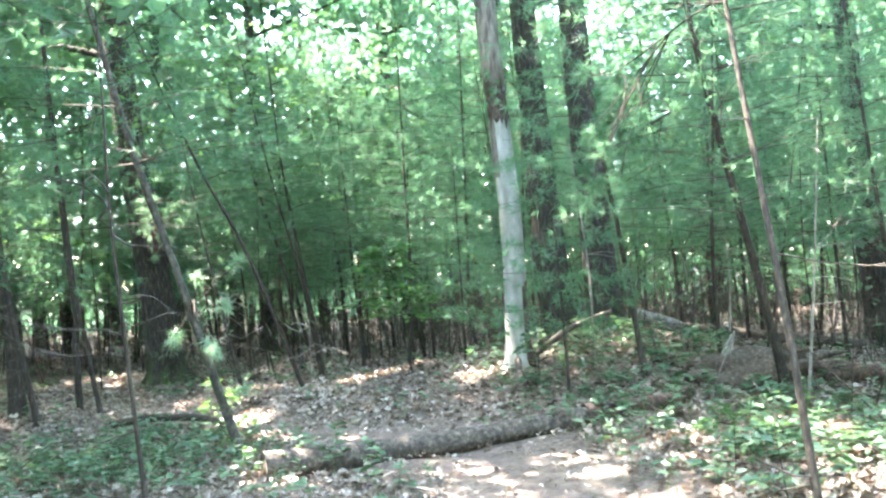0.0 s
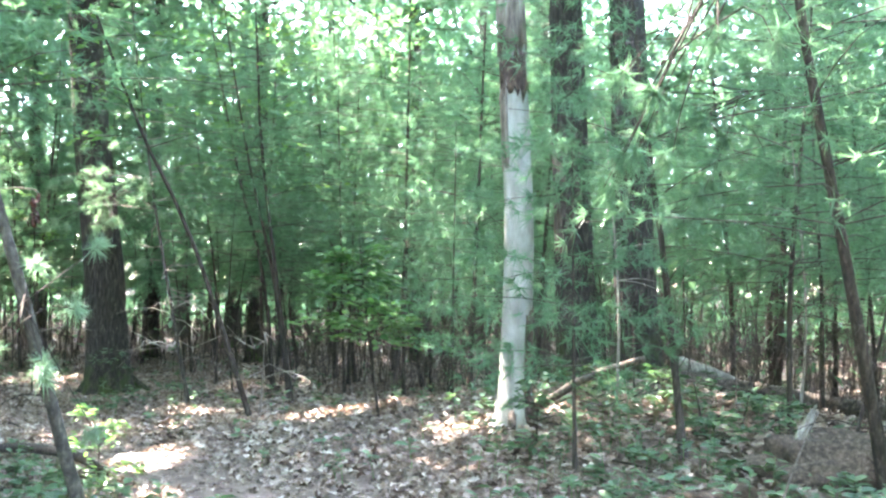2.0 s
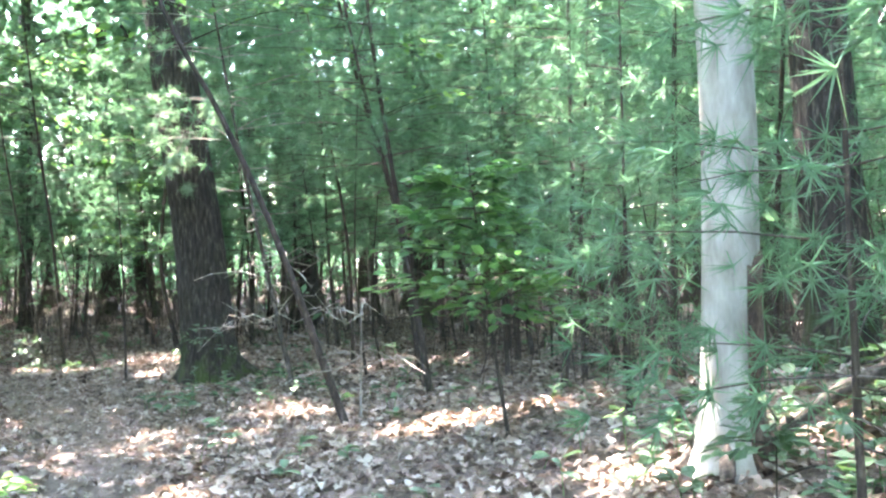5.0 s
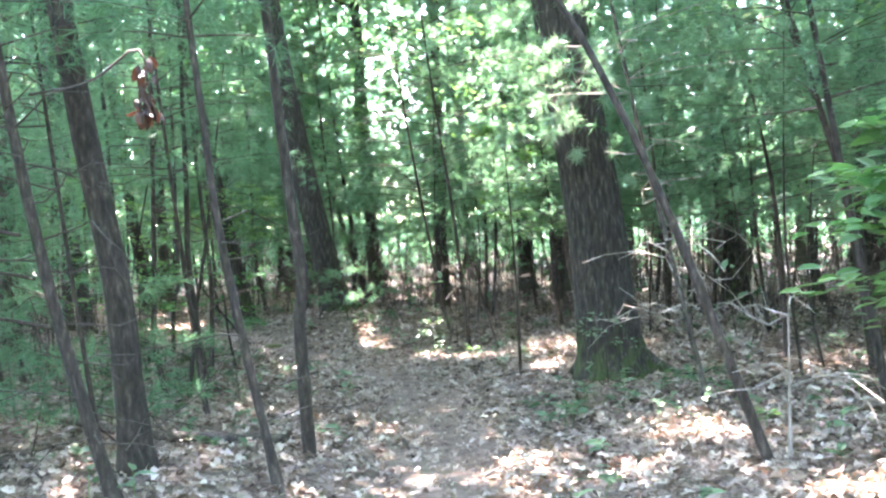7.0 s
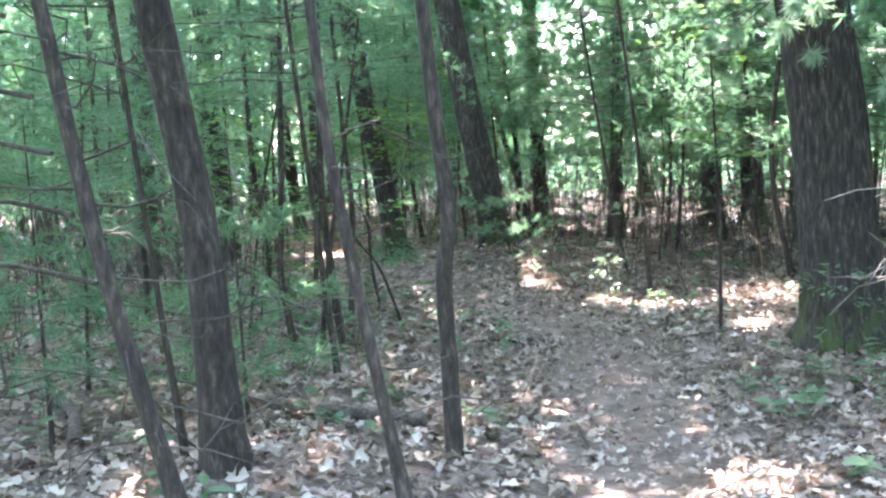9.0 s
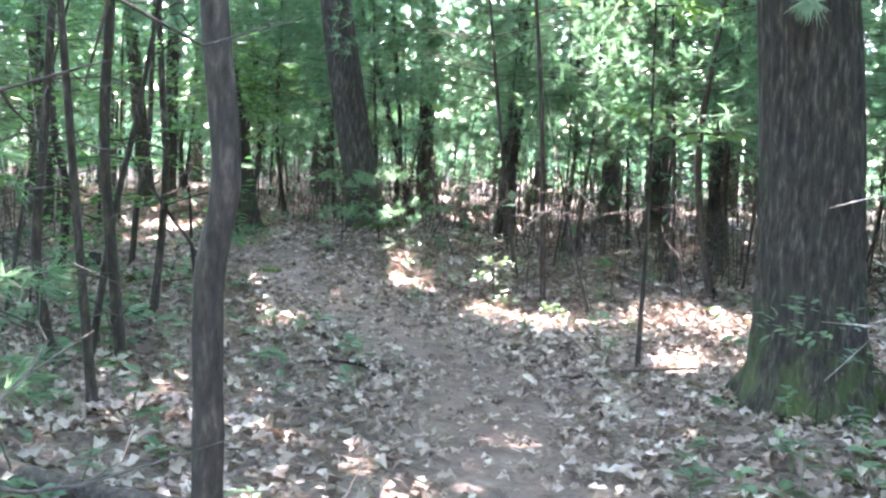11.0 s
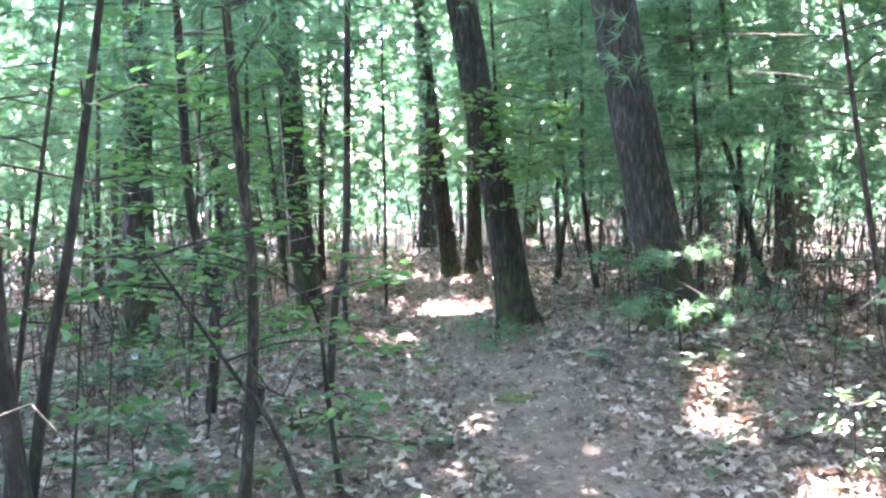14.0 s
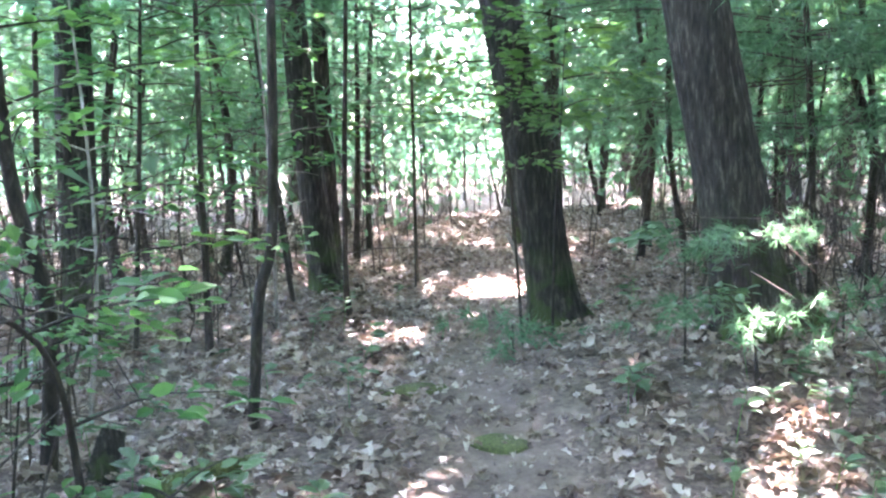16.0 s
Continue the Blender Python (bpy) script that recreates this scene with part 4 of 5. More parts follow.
for k, (x, y, rng) in enumerate(spots):
    open_leaves(copy_thing(leafy[k % 3], pose(x, y, float(height(x, y)), rng.uniform(-6, 6), rng.uniform(-6, 6), rng.uniform(0, 360))))


def bare_stem(k):
    rng = np.random.default_rng(120 + k)
    tree = thing("bare_stem", (120, -60 - 3 * k, 0), "thin bare dead stem in the thicket", "dead sapling", "bare stems")
    top = 2.0 + 0.5 * k
    c = curve_through([(0, 0, -0.06), (rng.uniform(-0.1, 0.1), rng.uniform(-0.1, 0.1), top * 0.4), (rng.uniform(-0.3, 0.3), rng.uniform(-0.3, 0.3), top)], 12)
    part("trunk", tube_mesh("trunk", c, np.linspace(0.016, 0.005, 12), (PINE_BARK, PALE_BARK, GREY_BARK, PINE_BARK)[k], 5), tree)
    limbs = []
    for _ in range(8):
        o = c[rng.integers(2, 12)]
        a = rng.uniform(0, 6.28)
        d = np.array((math.cos(a), math.sin(a), rng.uniform(-0.2, 0.5))) * rng.uniform(0.2, 0.6)
        limbs.append((curve_through([o, o + d * 0.5, o + d + np.array((0, 0, rng.uniform(-0.1, 0.1)))], 5), np.linspace(0.006, 0.002, 5)))
    v, f = many_tubes(limbs, 3)
    part("branchwork", mesh_of("branchwork", v, f, PALE_BARK if k == 1 else PINE_BARK, True), tree, "", "stuff")
    return tree


stems = [bare_stem(k) for k in range(4)]
spots = scatter(290, (-25, 3, 10, 30), 0.35, 1.1, 2.9, 7, taken)
for k, (x, y, rng) in enumerate(spots):
    copy_thing(stems[k % 4], pose(x, y, float(height(x, y)), rng.uniform(-8, 8), rng.uniform(-8, 8), rng.uniform(0, 360)))


def far_woods():
    """The unbroken wall of leaves beyond the trees that can be told apart."""
    rng = np.random.default_rng(55)
    n = 115000
    a, r = rng.uniform(0, 2 * np.pi, n), rng.uniform(21, 44, n)
    z = 0.15 + 9.5 * rng.uniform(0, 1, n) ** 1.6
    at = np.stack([-8 + r * np.cos(a), 14 + r * np.sin(a), z], 1)
    clump = np.sin(a * 41 + 0.2 * r) + np.sin(a * 67 + z * 0.9) + 0.8 * np.sin(z * 1.3 + a * 23)
    thin = (at[:, 0] < -24) & (at[:, 2] > 4.2) & (rng.uniform(size=n) < 0.6)
    at = at[~thin & (clump > -1.7 + 0.22 * np.maximum(at[:, 2] - 3, 0))]
    v, f = leaves(at, rng.normal(size=at.shape), rng.normal(size=at.shape) + np.array((0, 0, 0.6)), 0.0125 * np.hypot(at[:, 0] + 8, at[:, 1] - 14) * rng.uniform(0.7, 1.35, len(at)), rng, THIN, THIN_TRIS)
    tagged(new("far_woods", mesh_of("far_woods", v, f, NEEDLES)), "dense green understorey closing off the wood", "woods", kind="stuff")


far_woods()


# ---------------------------------------------------------------- fallen wood
def log(name, points, width, mat, label, seed=1, stubs=2):
    rng = np.random.default_rng(seed)
    base = Vector(points[0])
    ob = thing(name, base, label, "log")
    c = curve_through([np.array(p) - np.array(points[0]) for p in points], 26)
    r = 0.5 * width * (1 - 0.25 * np.linspace(0, 1, 26)) * (1 + 0.05 * np.sin(np.arange(26) * 0.9 + seed))
    part("trunk", tube_mesh("trunk", c, r, mat, 18 if width > 0.03 else 7, ridge=0.025, ridges=6, rng=rng, knots=0.035), ob)
    for _ in range(stubs):
        i = rng.integers(4, 22)
        d = np.array((rng.uniform(-0.5, 0.5), rng.uniform(-0.5, 0.5), rng.uniform(0.4, 0.9)))
        q = np.array([c[i], c[i] + d * width * 0.55, c[i] + d * width * rng.uniform(0.8, 1.3)])
        part("branch_stub", tube_mesh("branch_stub", q, np.array([0.14, 0.1, 0.06]) * width, mat, 7), ob)
    return ob


def g(x, y, up=0.0):
    return (x, y, float(height(x, y)) + up)


log("fallen_log", [g(-1.49, 7.93, 0.09), g(-0.24, 8.45, 0.09), g(1.09, 8.89, 0.08)], 0.22, DEAD_WOOD, "weathered grey-brown fallen log lying across the path", 1, 1)
log("rotten_log", [g(1.09, 8.99, 0.07), g(1.6, 9.12, 0.06), g(2.11, 9.36, 0.05)], 0.18, ROT_WOOD, "crumbling red-brown rotten log", 2, 1)


def rotten_stump(at, seed):
    """The torn foot of a fallen tree: a hump of rotten wood with long splinters and a pale spike."""
    rng = np.random.default_rng(seed)
    ob = thing("rotten_stump", at, "torn rotten stump with brown splinters and a pale spike", "stump")
    bm = bmesh.new()
    bmesh.ops.create_icosphere(bm, subdivisions=4, radius=1)
    for v in bm.verts:
        k = 1 + 0.3 * noise.noise(Vector((v.co.x * 1.2, v.co.y * 2.5, v.co.z * 3))) + 0.14 * noise.noise(Vector((v.co.x * 3, v.co.y * 9, v.co.z * 9)))
        v.co = Vector((v.co.x * 0.62, v.co.y * 0.32, v.co.z * 0.27 + 0.04)) * k
    me = bpy.data.meshes.new("body")
    bm.to_mesh(me)
    bm.free()
    me.polygons.foreach_set("use_smooth", np.full(len(me.polygons), True))
    me.materials.append(ROOT_WOOD)
    part("body", me, ob, "crumbling red-brown wood")
    for k in range(13):
        x, y = rng.uniform(-0.5, 0.35), rng.uniform(-0.3, 0.2)
        long, rise = rng.uniform(0.35, 0.8), rng.uniform(-0.1, 0.22)
        o = np.array((x, y, 0.2 - 0.35 * abs(x) - 0.25 * abs(y)))
        q = curve_through([o, o + np.array((long * 0.5, rng.uniform(-0.08, 0.08), 0.06 + rise * 0.5)), o + np.array((long, rng.uniform(-0.15, 0.15), rise))], 9)
        r = rng.uniform(0.03, 0.06) * np.array([0.35, 0.8, 1, 1, 0.95, 0.8, 0.6, 0.4, 0.12])
        part("splinter", tube_mesh("splinter", q, r, (ROOT_WOOD, ROT_WOOD, DEAD_WOOD)[k % 3], 9, ridge=0.12, ridges=4, rng=rng, knots=0.1), ob)
    q = curve_through([(-0.3, -0.05, 0.05), (-0.25, -0.04, 0.3), (-0.14, -0.02, 0.52)], 9)
    part("splinter", tube_mesh("splinter", q, np.array([0.07, 0.075, 0.07, 0.06, 0.05, 0.04, 0.03, 0.02, 0.005]), PALE_BARK, 9, ridge=0.12, ridges=3, rng=rng, knots=0.1), ob, "pale bare spike of wood")


rotten_stump(g(2.85, 10.05), 3)
log("rotten_log", [g(3.25, 10.15, 0.08), g(3.7, 10.1, 0.1), g(4.5, 9.95, 0.06)], 0.24, ROT_WOOD, "crumbling dark rotten log behind a torn stump", 3, 3)
log("fallen_stick", [g(2.12, 8.9, 0.03), g(2.35, 9.25, 0.3), g(2.62, 9.7, 0.52)], 0.018, DEAD_WOOD, "thin grey stick leaning on a torn stump", 15, 0)
log("fallen_log", [g(2.05, 13.0, 0.09), g(3.4, 13.2, 0.1), g(5.3, 13.2, 0.08)], 0.2, DEAD_WOOD, "dark fallen log with a broken pale end", 4, 2)
log("broken_log", [g(2.3, 13.15, 0.24), g(2.7, 13.25, 0.2), g(3.05, 13.3, 0.12)], 0.16, PALE_BARK, "pale splintered piece lying on a log", 5, 0)
log("fallen_limb", [g(0.85, 11.3, 0.05), g(1.3, 11.5, 0.25), g(1.8, 11.75, 0.36)], 0.075, DEAD_WOOD, "broken limb leaning against the snag", 6, 1)
log("arched_branch", [g(-3.71, 11.31, 0.06), g(-3.08, 10.88, 0.16), g(-2.44, 10.4, 0.14), g(-1.97, 9.83, -0.02)], 0.085, GREY_BARK, "bent grey branch lying beside the path", 7, 1)
log("mossy_log", [g(-9.86, 15.71, 0.03), g(-9.99, 15.91, 0.04), g(-10.14, 16.17, 0.02)], 0.1, MOSS, "short log covered in green moss", 8, 1)
log("mossy_stump", [g(-10.17, 15.53, -0.06), g(-10.18, 15.56, 0.08), g(-10.22, 15.6, 0.19)], 0.14, OAK_BARK, "low broken dark stump", 9, 1)
log("bark_strip", [g(-12.36, 18.69, 0.01), g(-12.34, 18.46, 0.32), g(-12.35, 18.3, 0.66)], 0.035, PALE_BARK, "pale dead branch leaning on an oak", 10, 1)
log("fallen_limb", [g(-12.96, 15.26, 0.02), g(-13.09, 15.11, 0.4), g(-13.25, 14.91, 0.85)], 0.04, PALE_BARK, "pale dead pole leaning in the thicket", 11, 0)
log("fallen_limb", [g(-5.15, 13.02, 0.03), g(-5.56, 12.86, 0.06), g(-6.43, 12.7, 0.05), g(-7.1, 12.66, 0.1), g(-7.8, 12.78, 0.06)], 0.085, DEAD_WOOD, "dark rotting limb among the saplings", 12, 2)
log("fallen_limb", [g(-6.25, 11.55, 0.03), g(-7.19, 11.89, 0.06), g(-8.08, 11.79, 0.04)], 0.08, DEAD_WOOD, "dark rotting limb among the saplings", 13, 2)
log("fallen_stick", [g(0.69, 11.17, 0.02), g(0.84, 10.95, 0.05), g(0.99, 10.75, 0.02)], 0.025, PALE_BARK, "pale thin stick on the litter", 14, 0)
rng = np.random.default_rng(77)
for k in range(46):
    while True:
        x, y = rng.uniform(-14, 3), rng.uniform(6, 19)
        if line_distance(x, y, TRAIL) < 4.5:
            break
    a, s = rng.uniform(0, 6.28), rng.uniform(0.2, 0.6)
    dx, dy = s * math.cos(a), s * math.sin(a)
    log("fallen_stick", [g(x - dx, y - dy, 0.012), g(x + rng.uniform(-0.06, 0.06), y, 0.03), g(x + dx, y + dy, 0.012)], rng.uniform(0.012, 0.026),
        (DEAD_WOOD, PALE_BARK, PINE_BARK)[k % 3], "thin dead stick lying on the leaf litter", 200 + k, 1)


def lump(name, at, size, mat, label, category, seed):
    rng = np.random.default_rng(seed)
    bm = bmesh.new()
    bmesh.ops.create_icosphere(bm, subdivisions=3, radius=1)
    for v in bm.verts:
        k = 1 + 0.22 * noise.noise(v.co * 1.4 + Vector((seed * 3.1, 0, 0))) + 0.08 * noise.noise(v.co * 5 + Vector((seed, 0, 0)))
        v.co = Vector((v.co.x * size[0], v.co.y * size[1], v.co.z * size[2])) * k
    me = bpy.data.meshes.new(name)
    bm.to_mesh(me)
    bm.free()
    me.polygons.foreach_set("use_smooth", np.full(len(me.polygons), True))
    me.materials.append(mat)
    ob = new(name, me)
    ob.location = at
    ob.rotation_euler.z = rng.uniform(0, 6)
    return tagged(ob, label, category)


lump("flat_stone", g(-2.26, 11.34, 0.005), (0.36, 0.2, 0.05), STONE, "flat pale stone sunk in the path", "stone", 1)
lump("moss_cushion", g(-10.89, 17.14, 0.0), (0.2, 0.12, 0.03), MOSS, "green moss cushion at the path's edge", "moss", 2)
lump("moss_cushion", g(-9.94, 17.22, 0.0), (0.15, 0.11, 0.03), MOSS, "green moss cushion at the path's edge", "moss", 3)
lump("moss_cushion", g(-9.22, 15.26, 0.0), (0.22, 0.15, 0.05), MOSS, "green moss cushion in the thicket", "moss", 4)


# ---------------------------------------------------------------- dead leaves hanging, herbs, litter
def hanging_leaves(at, seed, length):
    rng = np.random.default_rng(seed)
    ob = thing("dead_leaf_cluster", at, "hanging cluster of withered red-brown oak leaves", "dead leaves")
    part("twig", tube_mesh("twig", curve_through([(-1.7, 0.55, 0.1), (-0.8, 0.3, 0.03), (-0.05, 0, 0.03), (0.01, 0, -length * 0.3), (0, 0.01, -length * 0.7)], 14), np.linspace(0.007, 0.0015, 14), PINE_BARK, 5), ob)
    n = 26
    p = np.stack([rng.normal(size=n) * 0.02, rng.normal(size=n) * 0.02, -rng.uniform(0, length * 0.75, n)], 1)
    w = rng.normal(size=(n, 3)) * 0.5 + np.array((0, 0, -1.0))
    v, f = leaves(p, w, rng.normal(size=(n, 3)), 0.075 * rng.uniform(0.7, 1.2, n), rng, curl=0.5)
    part("foliage", mesh_of("foliage", v, f, RED_LEAF), ob, "curled red-brown leaves", "stuff")


hanging_leaves((-2.9, 10.42, 2.14), 1, 0.3)


def pine_branch(start, end, count, seed, label, wide=0.28, mat=None, thick=0.008):
    """A single live pine branch growing out from a trunk."""
    rng = np.random.default_rng(seed)
    a, b = np.array(start), np.array(end)
    ob = thing("pine_branch", start, label, "branch")
    q = curve_through([(0, 0, 0), (b - a) * 0.5 + np.array((0, 0, 0.15)), b - a], 8)
    part("limb", tube_mesh("limb", q, np.linspace(0.014, 0.005, 8) * (0.5 if thick < 0.006 else 1.0), PINE_BARK, 6), ob)
    ends = (b - a) + rng.normal(size=(count, 3)) * np.array((wide, wide, wide))
    limbs = [(curve_through([q[rng.integers(3, 8)], 0.5 * (q[5] + e), e], 5), np.linspace(0.005, 0.0025, 5)) for e in ends]
    v, f = many_tubes(limbs, 4)
    part("branchwork", mesh_of("branchwork", v, f, PINE_BARK, True), ob, "thin side twigs", "stuff")
    at = np.repeat(ends, 3, 0) + rng.normal(size=(count * 3, 3)) * 0.02
    v, f = needle_tufts(at, np.repeat(ends - q[4], 3, 0), rng, 46, 0.11, thick, 0.9)
    part("foliage", mesh_of("foliage", v, f, mat or NEEDLES), ob, "star-shaped tufts of pale green needles", "stuff")


pine_branch((-4.62, 16.05, 2.2), (-4.15, 15.35, 2.5), 30, 3, "sunlit pine branch with starry tufts against the oak", 0.33, SUNLIT_NEEDLES)
pine_branch((1.71, 6.02, 2.97), (1.14, 6.88, 2.36), 12, 4, "pine branch with starry needle tufts above the path", 0.22, NEEDLES, 0.005)
pine_branch((3.0, 10.95, 2.9), (1.9, 9.9, 2.7), 16, 5, "long drooping pine branch with starry tufts")
pine_branch((-2.15, 8.71, 1.25), (-2.02, 8.3, 1.25), 7, 6, "short live twig low on a leaning pine", 0.24, SUNLIT_NEEDLES)
broadleaf(on_ground([(-7.9, 18.7, 0), (-7.95, 18.6, 1.5), (-8.0, 18.4, 3.0)]), 0.05, 5.2, 2.5, 81, count=900, reach=1.7, mat=LIME, label="sunlit maple sapling with yellow-green leaves")
broadleaf(on_ground([(-4.2, 15.75, 0), (-4.2, 15.74, 0.3)]), 0.01, 0.62, 0.38, 82, count=70, reach=0.3, size=0.06, mat=HERB, label="leafy shoots at the foot of the oak", name="small_shrub")
broadleaf(on_ground([(-10.15, 18.3, 0), (-10.15, 18.3, 0.3)]), 0.012, 0.9, 0.2, 83, count=160, reach=0.45, size=0.08, mat=HERB, label="low leafy shoots in front of an oak", name="small_shrub")
broadleaf(on_ground([(-3.3, 15.6, 0), (-3.3, 15.6, 0.2)]), 0.01, 0.4, 0.08, 84, count=130, reach=0.45, size=0.07, mat=HERB, label="low green seedling beside the oak", name="small_shrub")

broadleaf(on_ground([(-9.9, 15.2, 0), (-9.88, 15.25, 0.35)]), 0.014, 0.95, 0.25, 86, count=230, reach=0.6, size=0.075, mat=BROAD, label="low leafy shrub with flat pale sprays", name="leafy_shrub")
broadleaf(on_ground([(-8.9, 14.35, 0), (-8.88, 14.4, 0.5)]), 0.016, 1.5, 0.5, 87, count=300, reach=0.8, size=0.075, mat=BROAD, label="leafy shrub with flat sprays of small leaves", name="leafy_shrub")
broadleaf(on_ground([(-9.35, 15.75, 0), (-9.35, 15.75, 0.2)]), 0.01, 0.42, 0.1, 88, count=90, reach=0.4, size=0.07, mat=HERB, label="low green seedling beside a mossy log", name="small_shrub")
broadleaf(on_ground([(-11.35, 18.15, 0), (-11.38, 18.2, 0.9), (-11.38, 18.25, 1.5)]), 0.018, 1.9, 1.25, 89, count=330, reach=0.6, size=0.09, mat=LIME, label="thin sapling with yellow-green leaves beside an oak")

seedlings = [broadleaf([(110, -60 - 3 * k, 0), (110, -60 - 3 * k, 0.15)], 0.009, 0.32 + 0.1 * k, 0.06, 140 + k, count=95 + 25 * k, reach=0.3, size=0.085, mat=HERB, simple=True,
                       label="low bluish-green leafy seedling on the forest floor", name="small_shrub", group="leafy seedlings") for k in range(3)]
spots = (scatter(14, (-4.3, 8.0, -1.9, 10.3), 0.32, 1.0, 1.1, 19, taken) + scatter(16, (1.7, 6.0, 4.2, 9.6), 0.34, 1.0, 1.2, 20, taken) + scatter(8, (-0.6, 10.2, 2.8, 12.2), 0.4, 1.4, 1.6, 21, taken)
         + scatter(10, (-12, 13.2, -7, 15.4), 0.5, 1.0, 1.6, 22, taken))
for k, (x, y, rng) in enumerate(spots):
    copy_thing(seedlings[k % 3], pose(x, y, float(height(x, y)), rng.uniform(-8, 8), rng.uniform(-8, 8), rng.uniform(0, 360)))


def undergrowth():
    """Low brush on the far ground: thin stems and small leaves."""
    rng = np.random.default_rng(61)
    n = 9500
    x, y = rng.uniform(-34, 16, n), rng.uniform(2, 42, n)
    near, path = line_distance(x, y, WALKED), line_distance(x, y, TRAIL)
    clump = np.sin(x * 0.9 + 1.3 * np.sin(y * 0.7)) + np.sin(y * 1.1 + x * 0.35)
    ok = (path > np.where(x < -15, 0.9, 1.6)) & (rng.uniform(size=n) < np.clip((near - 3.2) / 4, 0, 1) * np.clip(0.75 + 0.3 * clump, 0.12, 1))
    limbs, at = [], []
    for a, b, z in zip(x[ok], y[ok], height(x[ok], y[ok])):
        tall = rng.uniform(0.35, 1.5)
        tip = np.array((a + rng.normal() * 0.15, b + rng.normal() * 0.15, z + tall))
        limbs.append((np.array([(a, b, z - 0.03), (a + rng.normal() * 0.05, b + rng.normal() * 0.05, z + 0.5 * tall), tip]), np.array([0.009, 0.007, 0.003])))
        k = rng.integers(0, 4) if line_distance(a, b, WALKED) < 11 else rng.integers(2, 9)
        at.append(tip + rng.normal(size=(k, 3)) * np.array((0.26, 0.26, 0.22)) - np.array((0, 0, 0.1)))
    at = np.vstack(at)
    at[:, 2] = np.maximum(at[:, 2], height(at[:, 0], at[:, 1]) + 0.05)
    at = at[~sunlit(at)]
    v, f = leaves(at, rng.normal(size=at.shape), np.array((0, 0, 1.0)) + rng.normal(size=at.shape) * 0.6, rng.uniform(0.08, 0.2, len(at)), rng, THIN, THIN_TRIS)
    ob = tagged(new("undergrowth", mesh_of("undergrowth", v, f, CANOPY)), "low leafy brush between the trunks of the wood", "brush", kind="stuff")
    v, f = many_tubes(limbs, 3)
    part("stems", mesh_of("stems", v, f, BRUSH_BARK, True), ob, "thin brown stems", "stuff")


undergrowth()


def twig_thicket():
    """Dense bare brown brush under the pines: thin dead stems with side twigs."""
    rng = np.random.default_rng(62)
    n = 6000
    x, y = rng.uniform(-24, 9, n), rng.uniform(5, 28, n)
    near, path = line_distance(x, y, WALKED), line_distance(x, y, TRAIL)
    ok = (path > 1.7) & (rng.uniform(size=n) < np.clip((near - 2.6) / 3, 0, 1) * np.clip(1.5 - near / 14, 0, 1) * 0.75)
    limbs = []
    for a, b, z in zip(x[ok], y[ok], height(x[ok], y[ok])):
        tall = rng.uniform(0.35, 1.5) * (1 + 0.35 * math.sin(1.1 * a + 0.6 * b) * math.sin(0.9 * b - 0.4 * a))
        lean = rng.normal(size=2) * 0.32 * tall
        foot, tip = np.array((a, b, z - 0.03)), np.array((a + lean[0], b + lean[1], z + tall))
        mid = 0.5 * (foot + tip) + rng.normal(size=3) * 0.05
        limbs.append((np.array([foot, mid, tip]), np.array([0.0065, 0.005, 0.002]) * rng.uniform(0.7, 1.3)))
        for _ in range(rng.integers(3, 8)):
            f, t = rng.uniform(0.25, 0.95), rng.uniform(0, 6.28)
            o = foot + (mid - foot) * 2 * f if f < 0.5 else mid + (tip - mid) * (2 * f - 1)
            way = np.array((math.cos(t), math.sin(t), rng.uniform(-0.15, 0.6))) * rng.uniform(0.15, 0.5)
            limbs.append((np.array([o, o + 0.55 * way + rng.normal(size=3) * 0.03, o + way]), np.array([0.004, 0.003, 0.0018])))
    v, f = many_tubes(limbs, 3)
    tagged(new("twig_thicket", mesh_of("twig_thicket", v, f, BRUSH_BARK, True)), "tangle of thin bare brown twigs under the pines", "brush", kind="stuff")


twig_thicket()


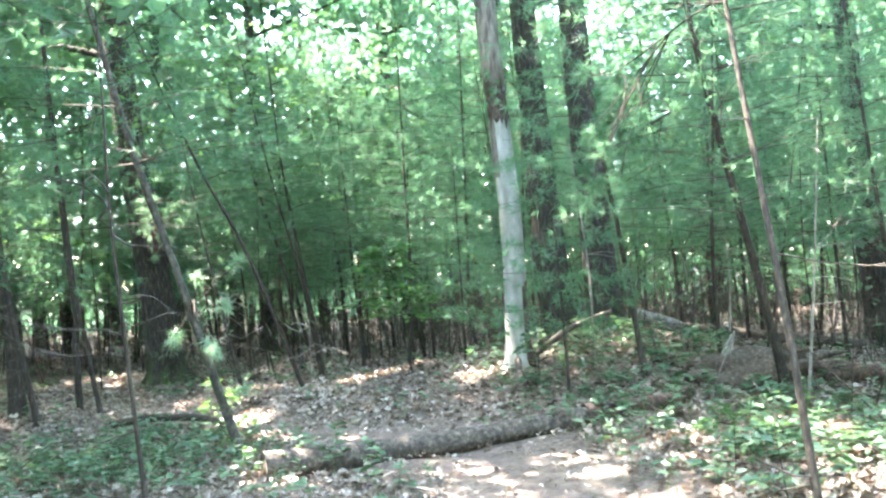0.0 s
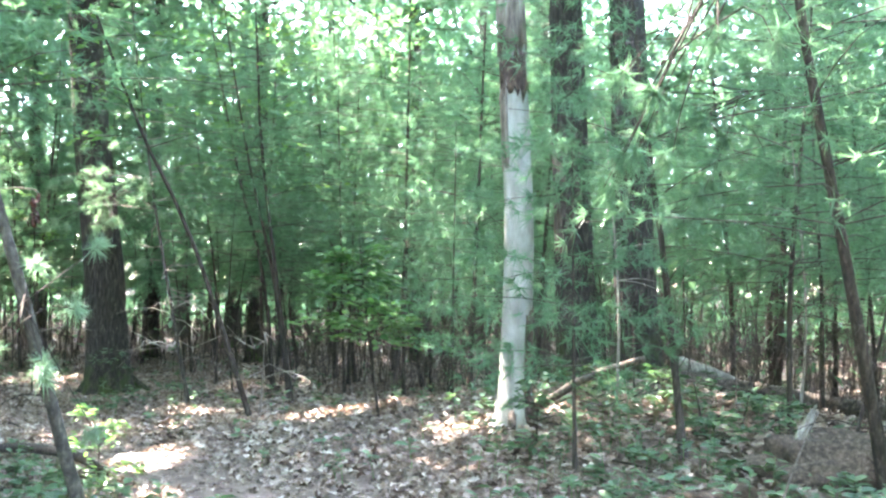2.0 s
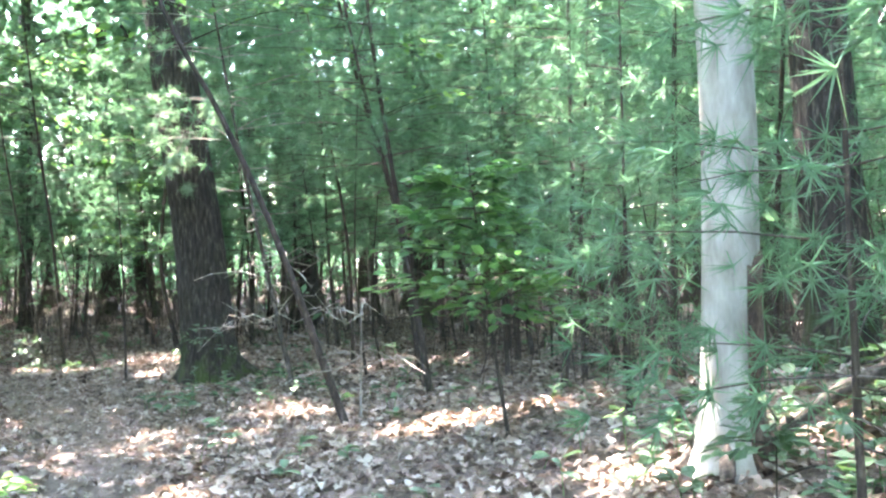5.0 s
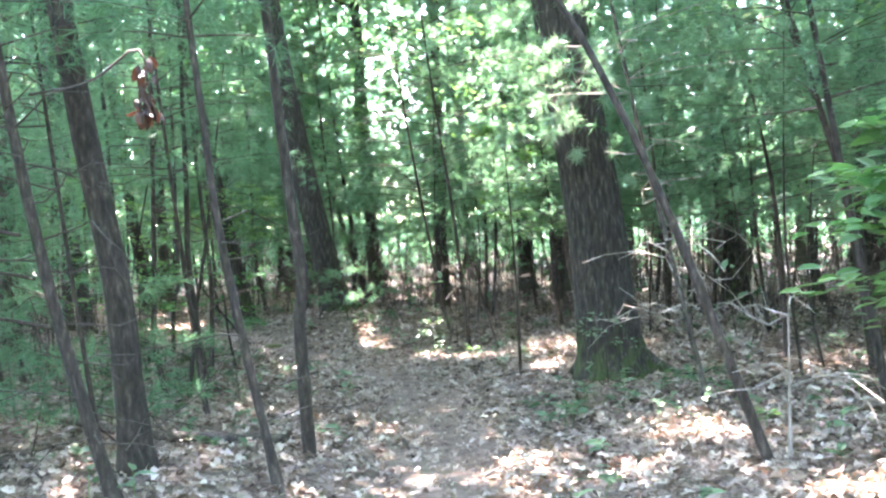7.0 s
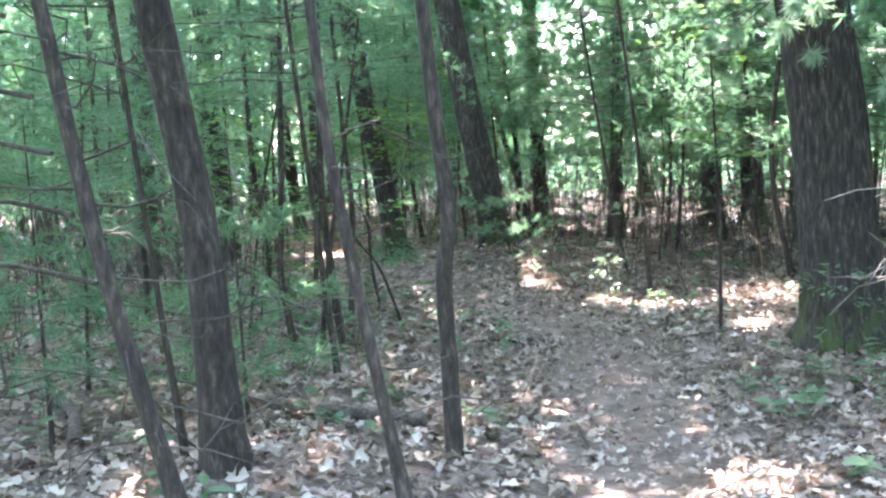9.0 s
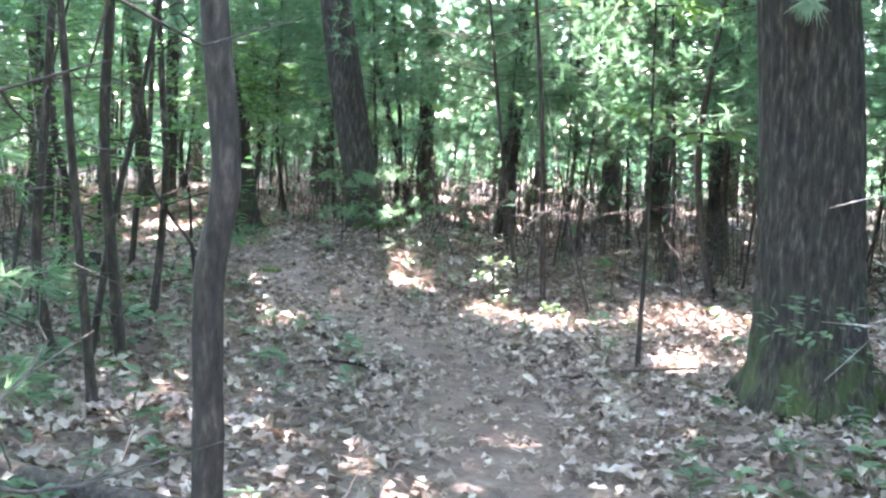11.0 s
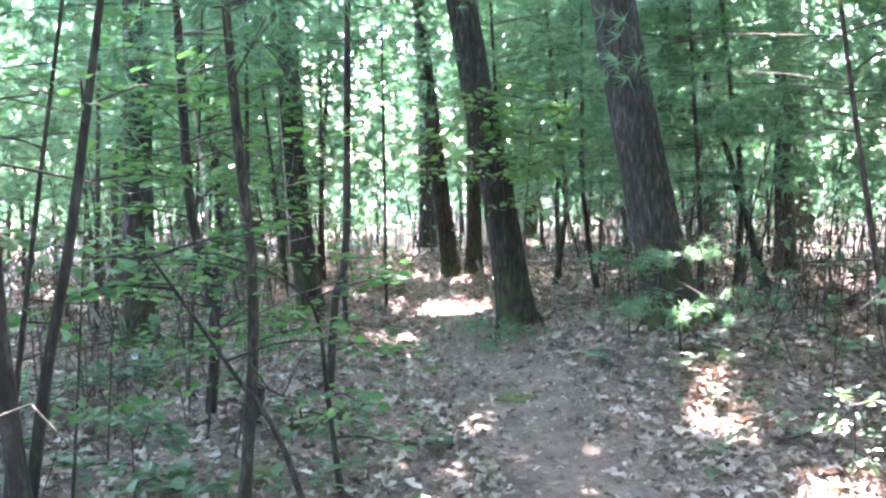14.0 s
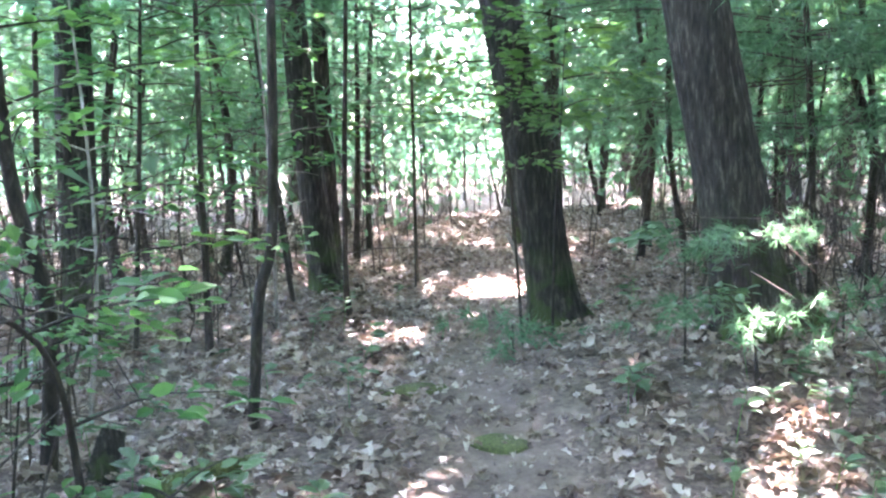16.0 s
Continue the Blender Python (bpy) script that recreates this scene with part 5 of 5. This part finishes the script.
def herbs():
    rng = np.random.default_rng(31)
    n = 24000
    x, y = rng.uniform(-16, 6, n), rng.uniform(4, 21, n)
    d = line_distance(x, y, TRAIL)
    green = 0.03 + 0.6 * np.exp(-(((x - 2.8) / 1.8) ** 2 + ((y - 8.6) / 1.9) ** 2)) + 0.95 * np.exp(-(((x + 2.7) / 1.5) ** 2 + ((y - 8.8) / 1.5) ** 2))
    green += 0.3 * np.exp(-(((x - 1.6) / 1.5) ** 2 + ((y - 11) / 1.5) ** 2)) + 0.15 * np.exp(-(((x + 3.5) / 1.2) ** 2 + ((y - 14.6) / 1.0) ** 2))
    green += 0.16 * np.exp(-(((x + 8.5) / 2) ** 2 + ((y - 14) / 1.6) ** 2)) + 0.06 * np.exp(-(((x + 9) / 2) ** 2 + ((y - 18) / 1.5) ** 2))
    ok = (d > 0.55) & (rng.uniform(size=n) < green)
    x, y = x[ok], y[ok]
    at, way, size, limbs = [], [], [], []
    for a, b, z in zip(x, y, height(x, y)):
        tall, k = rng.uniform(0.06, 0.26), rng.integers(4, 9)
        top = np.array((a + rng.uniform(-0.05, 0.05), b + rng.uniform(-0.05, 0.05), z + tall))
        limbs.append((np.array([(a, b, z - 0.02), (0.5 * (a + top[0]), 0.5 * (b + top[1]), z + tall * 0.55), top]), np.array([0.003, 0.0025, 0.0015])))
        for j in range(k):
            t = rng.uniform(0, 6.28)
            at.append(top * np.array((1, 1, 1)) - np.array((0, 0, tall * 0.45 * (j / k))))
            way.append((math.cos(t), math.sin(t), rng.uniform(-0.1, 0.4)))
            size.append(rng.uniform(0.05, 0.125))
    at, way = np.array(at), np.array(way)
    v, f = leaves(at, way, np.array((0, 0, 1.0)) + rng.normal(size=at.shape) * 0.25, np.array(size), rng)
    ob = tagged(new("ground_plants", mesh_of("ground_plants", v, f, HERB)), "low green seedlings and herbs on the forest floor", "plants", kind="stuff")
    v, f = many_tubes(limbs, 3)
    part("stems", mesh_of("stems", v, f, BROAD, True), ob, "", "stuff")


def litter():
    rng = np.random.default_rng(32)
    n = 215000
    x, y = rng.uniform(-21, 7, n), rng.uniform(3, 25, n)
    d = line_distance(x, y, TRAIL)
    ok = rng.uniform(size=n) < np.clip(0.6 + (d - 0.2) / 0.6, 0.6, 1) * np.clip(1.4 - d / 11, 0.2, 1)
    ok &= ~((y < 9.4) & (d < 0.9)) | (rng.uniform(size=n) < 0.3)
    x, y, d = x[ok], y[ok], d[ok]
    at = np.stack([x, y, height(x, y) + rng.uniform(0.004, 0.045, len(x))], 1)
    a = rng.uniform(0, 6.28, len(x))
    way = np.stack([np.cos(a), np.sin(a), rng.uniform(-0.3, 0.45, len(x))], 1)
    up = np.array((0, 0, 1.0)) + rng.normal(size=at.shape) * 0.48
    size = rng.uniform(0.035, 0.11, len(x)) * np.clip(0.62 + 0.7 * d, 0.62, 1)
    near = d < 2.6
    v, f = leaves(at[near], way[near], up[near], size[near], rng, LOBED, LOBED_TRIS, curl=0.7)
    v2, f2 = leaves(at[~near], way[~near], up[~near], size[~near], rng, THIN, THIN_TRIS, curl=0.5)
    tagged(new("leaf_litter", mesh_of("leaf_litter", np.vstack([v, v2]), np.vstack([f, f2 + len(v)]), LITTER)), "dry curled brown and grey fallen leaves", "leaf litter", kind="stuff")


herbs()
litter()

# the parents that the copies were taken from also stand in the wood, behind the walker
for k, ob in enumerate([*tall, *young, *soft, *fine, *bushy, *leafy, *stems, *seedlings]):
    x, y = -9 + 1.6 * k, -9 - (k % 3)
    ob.location = (x, y, float(height(x, y)))
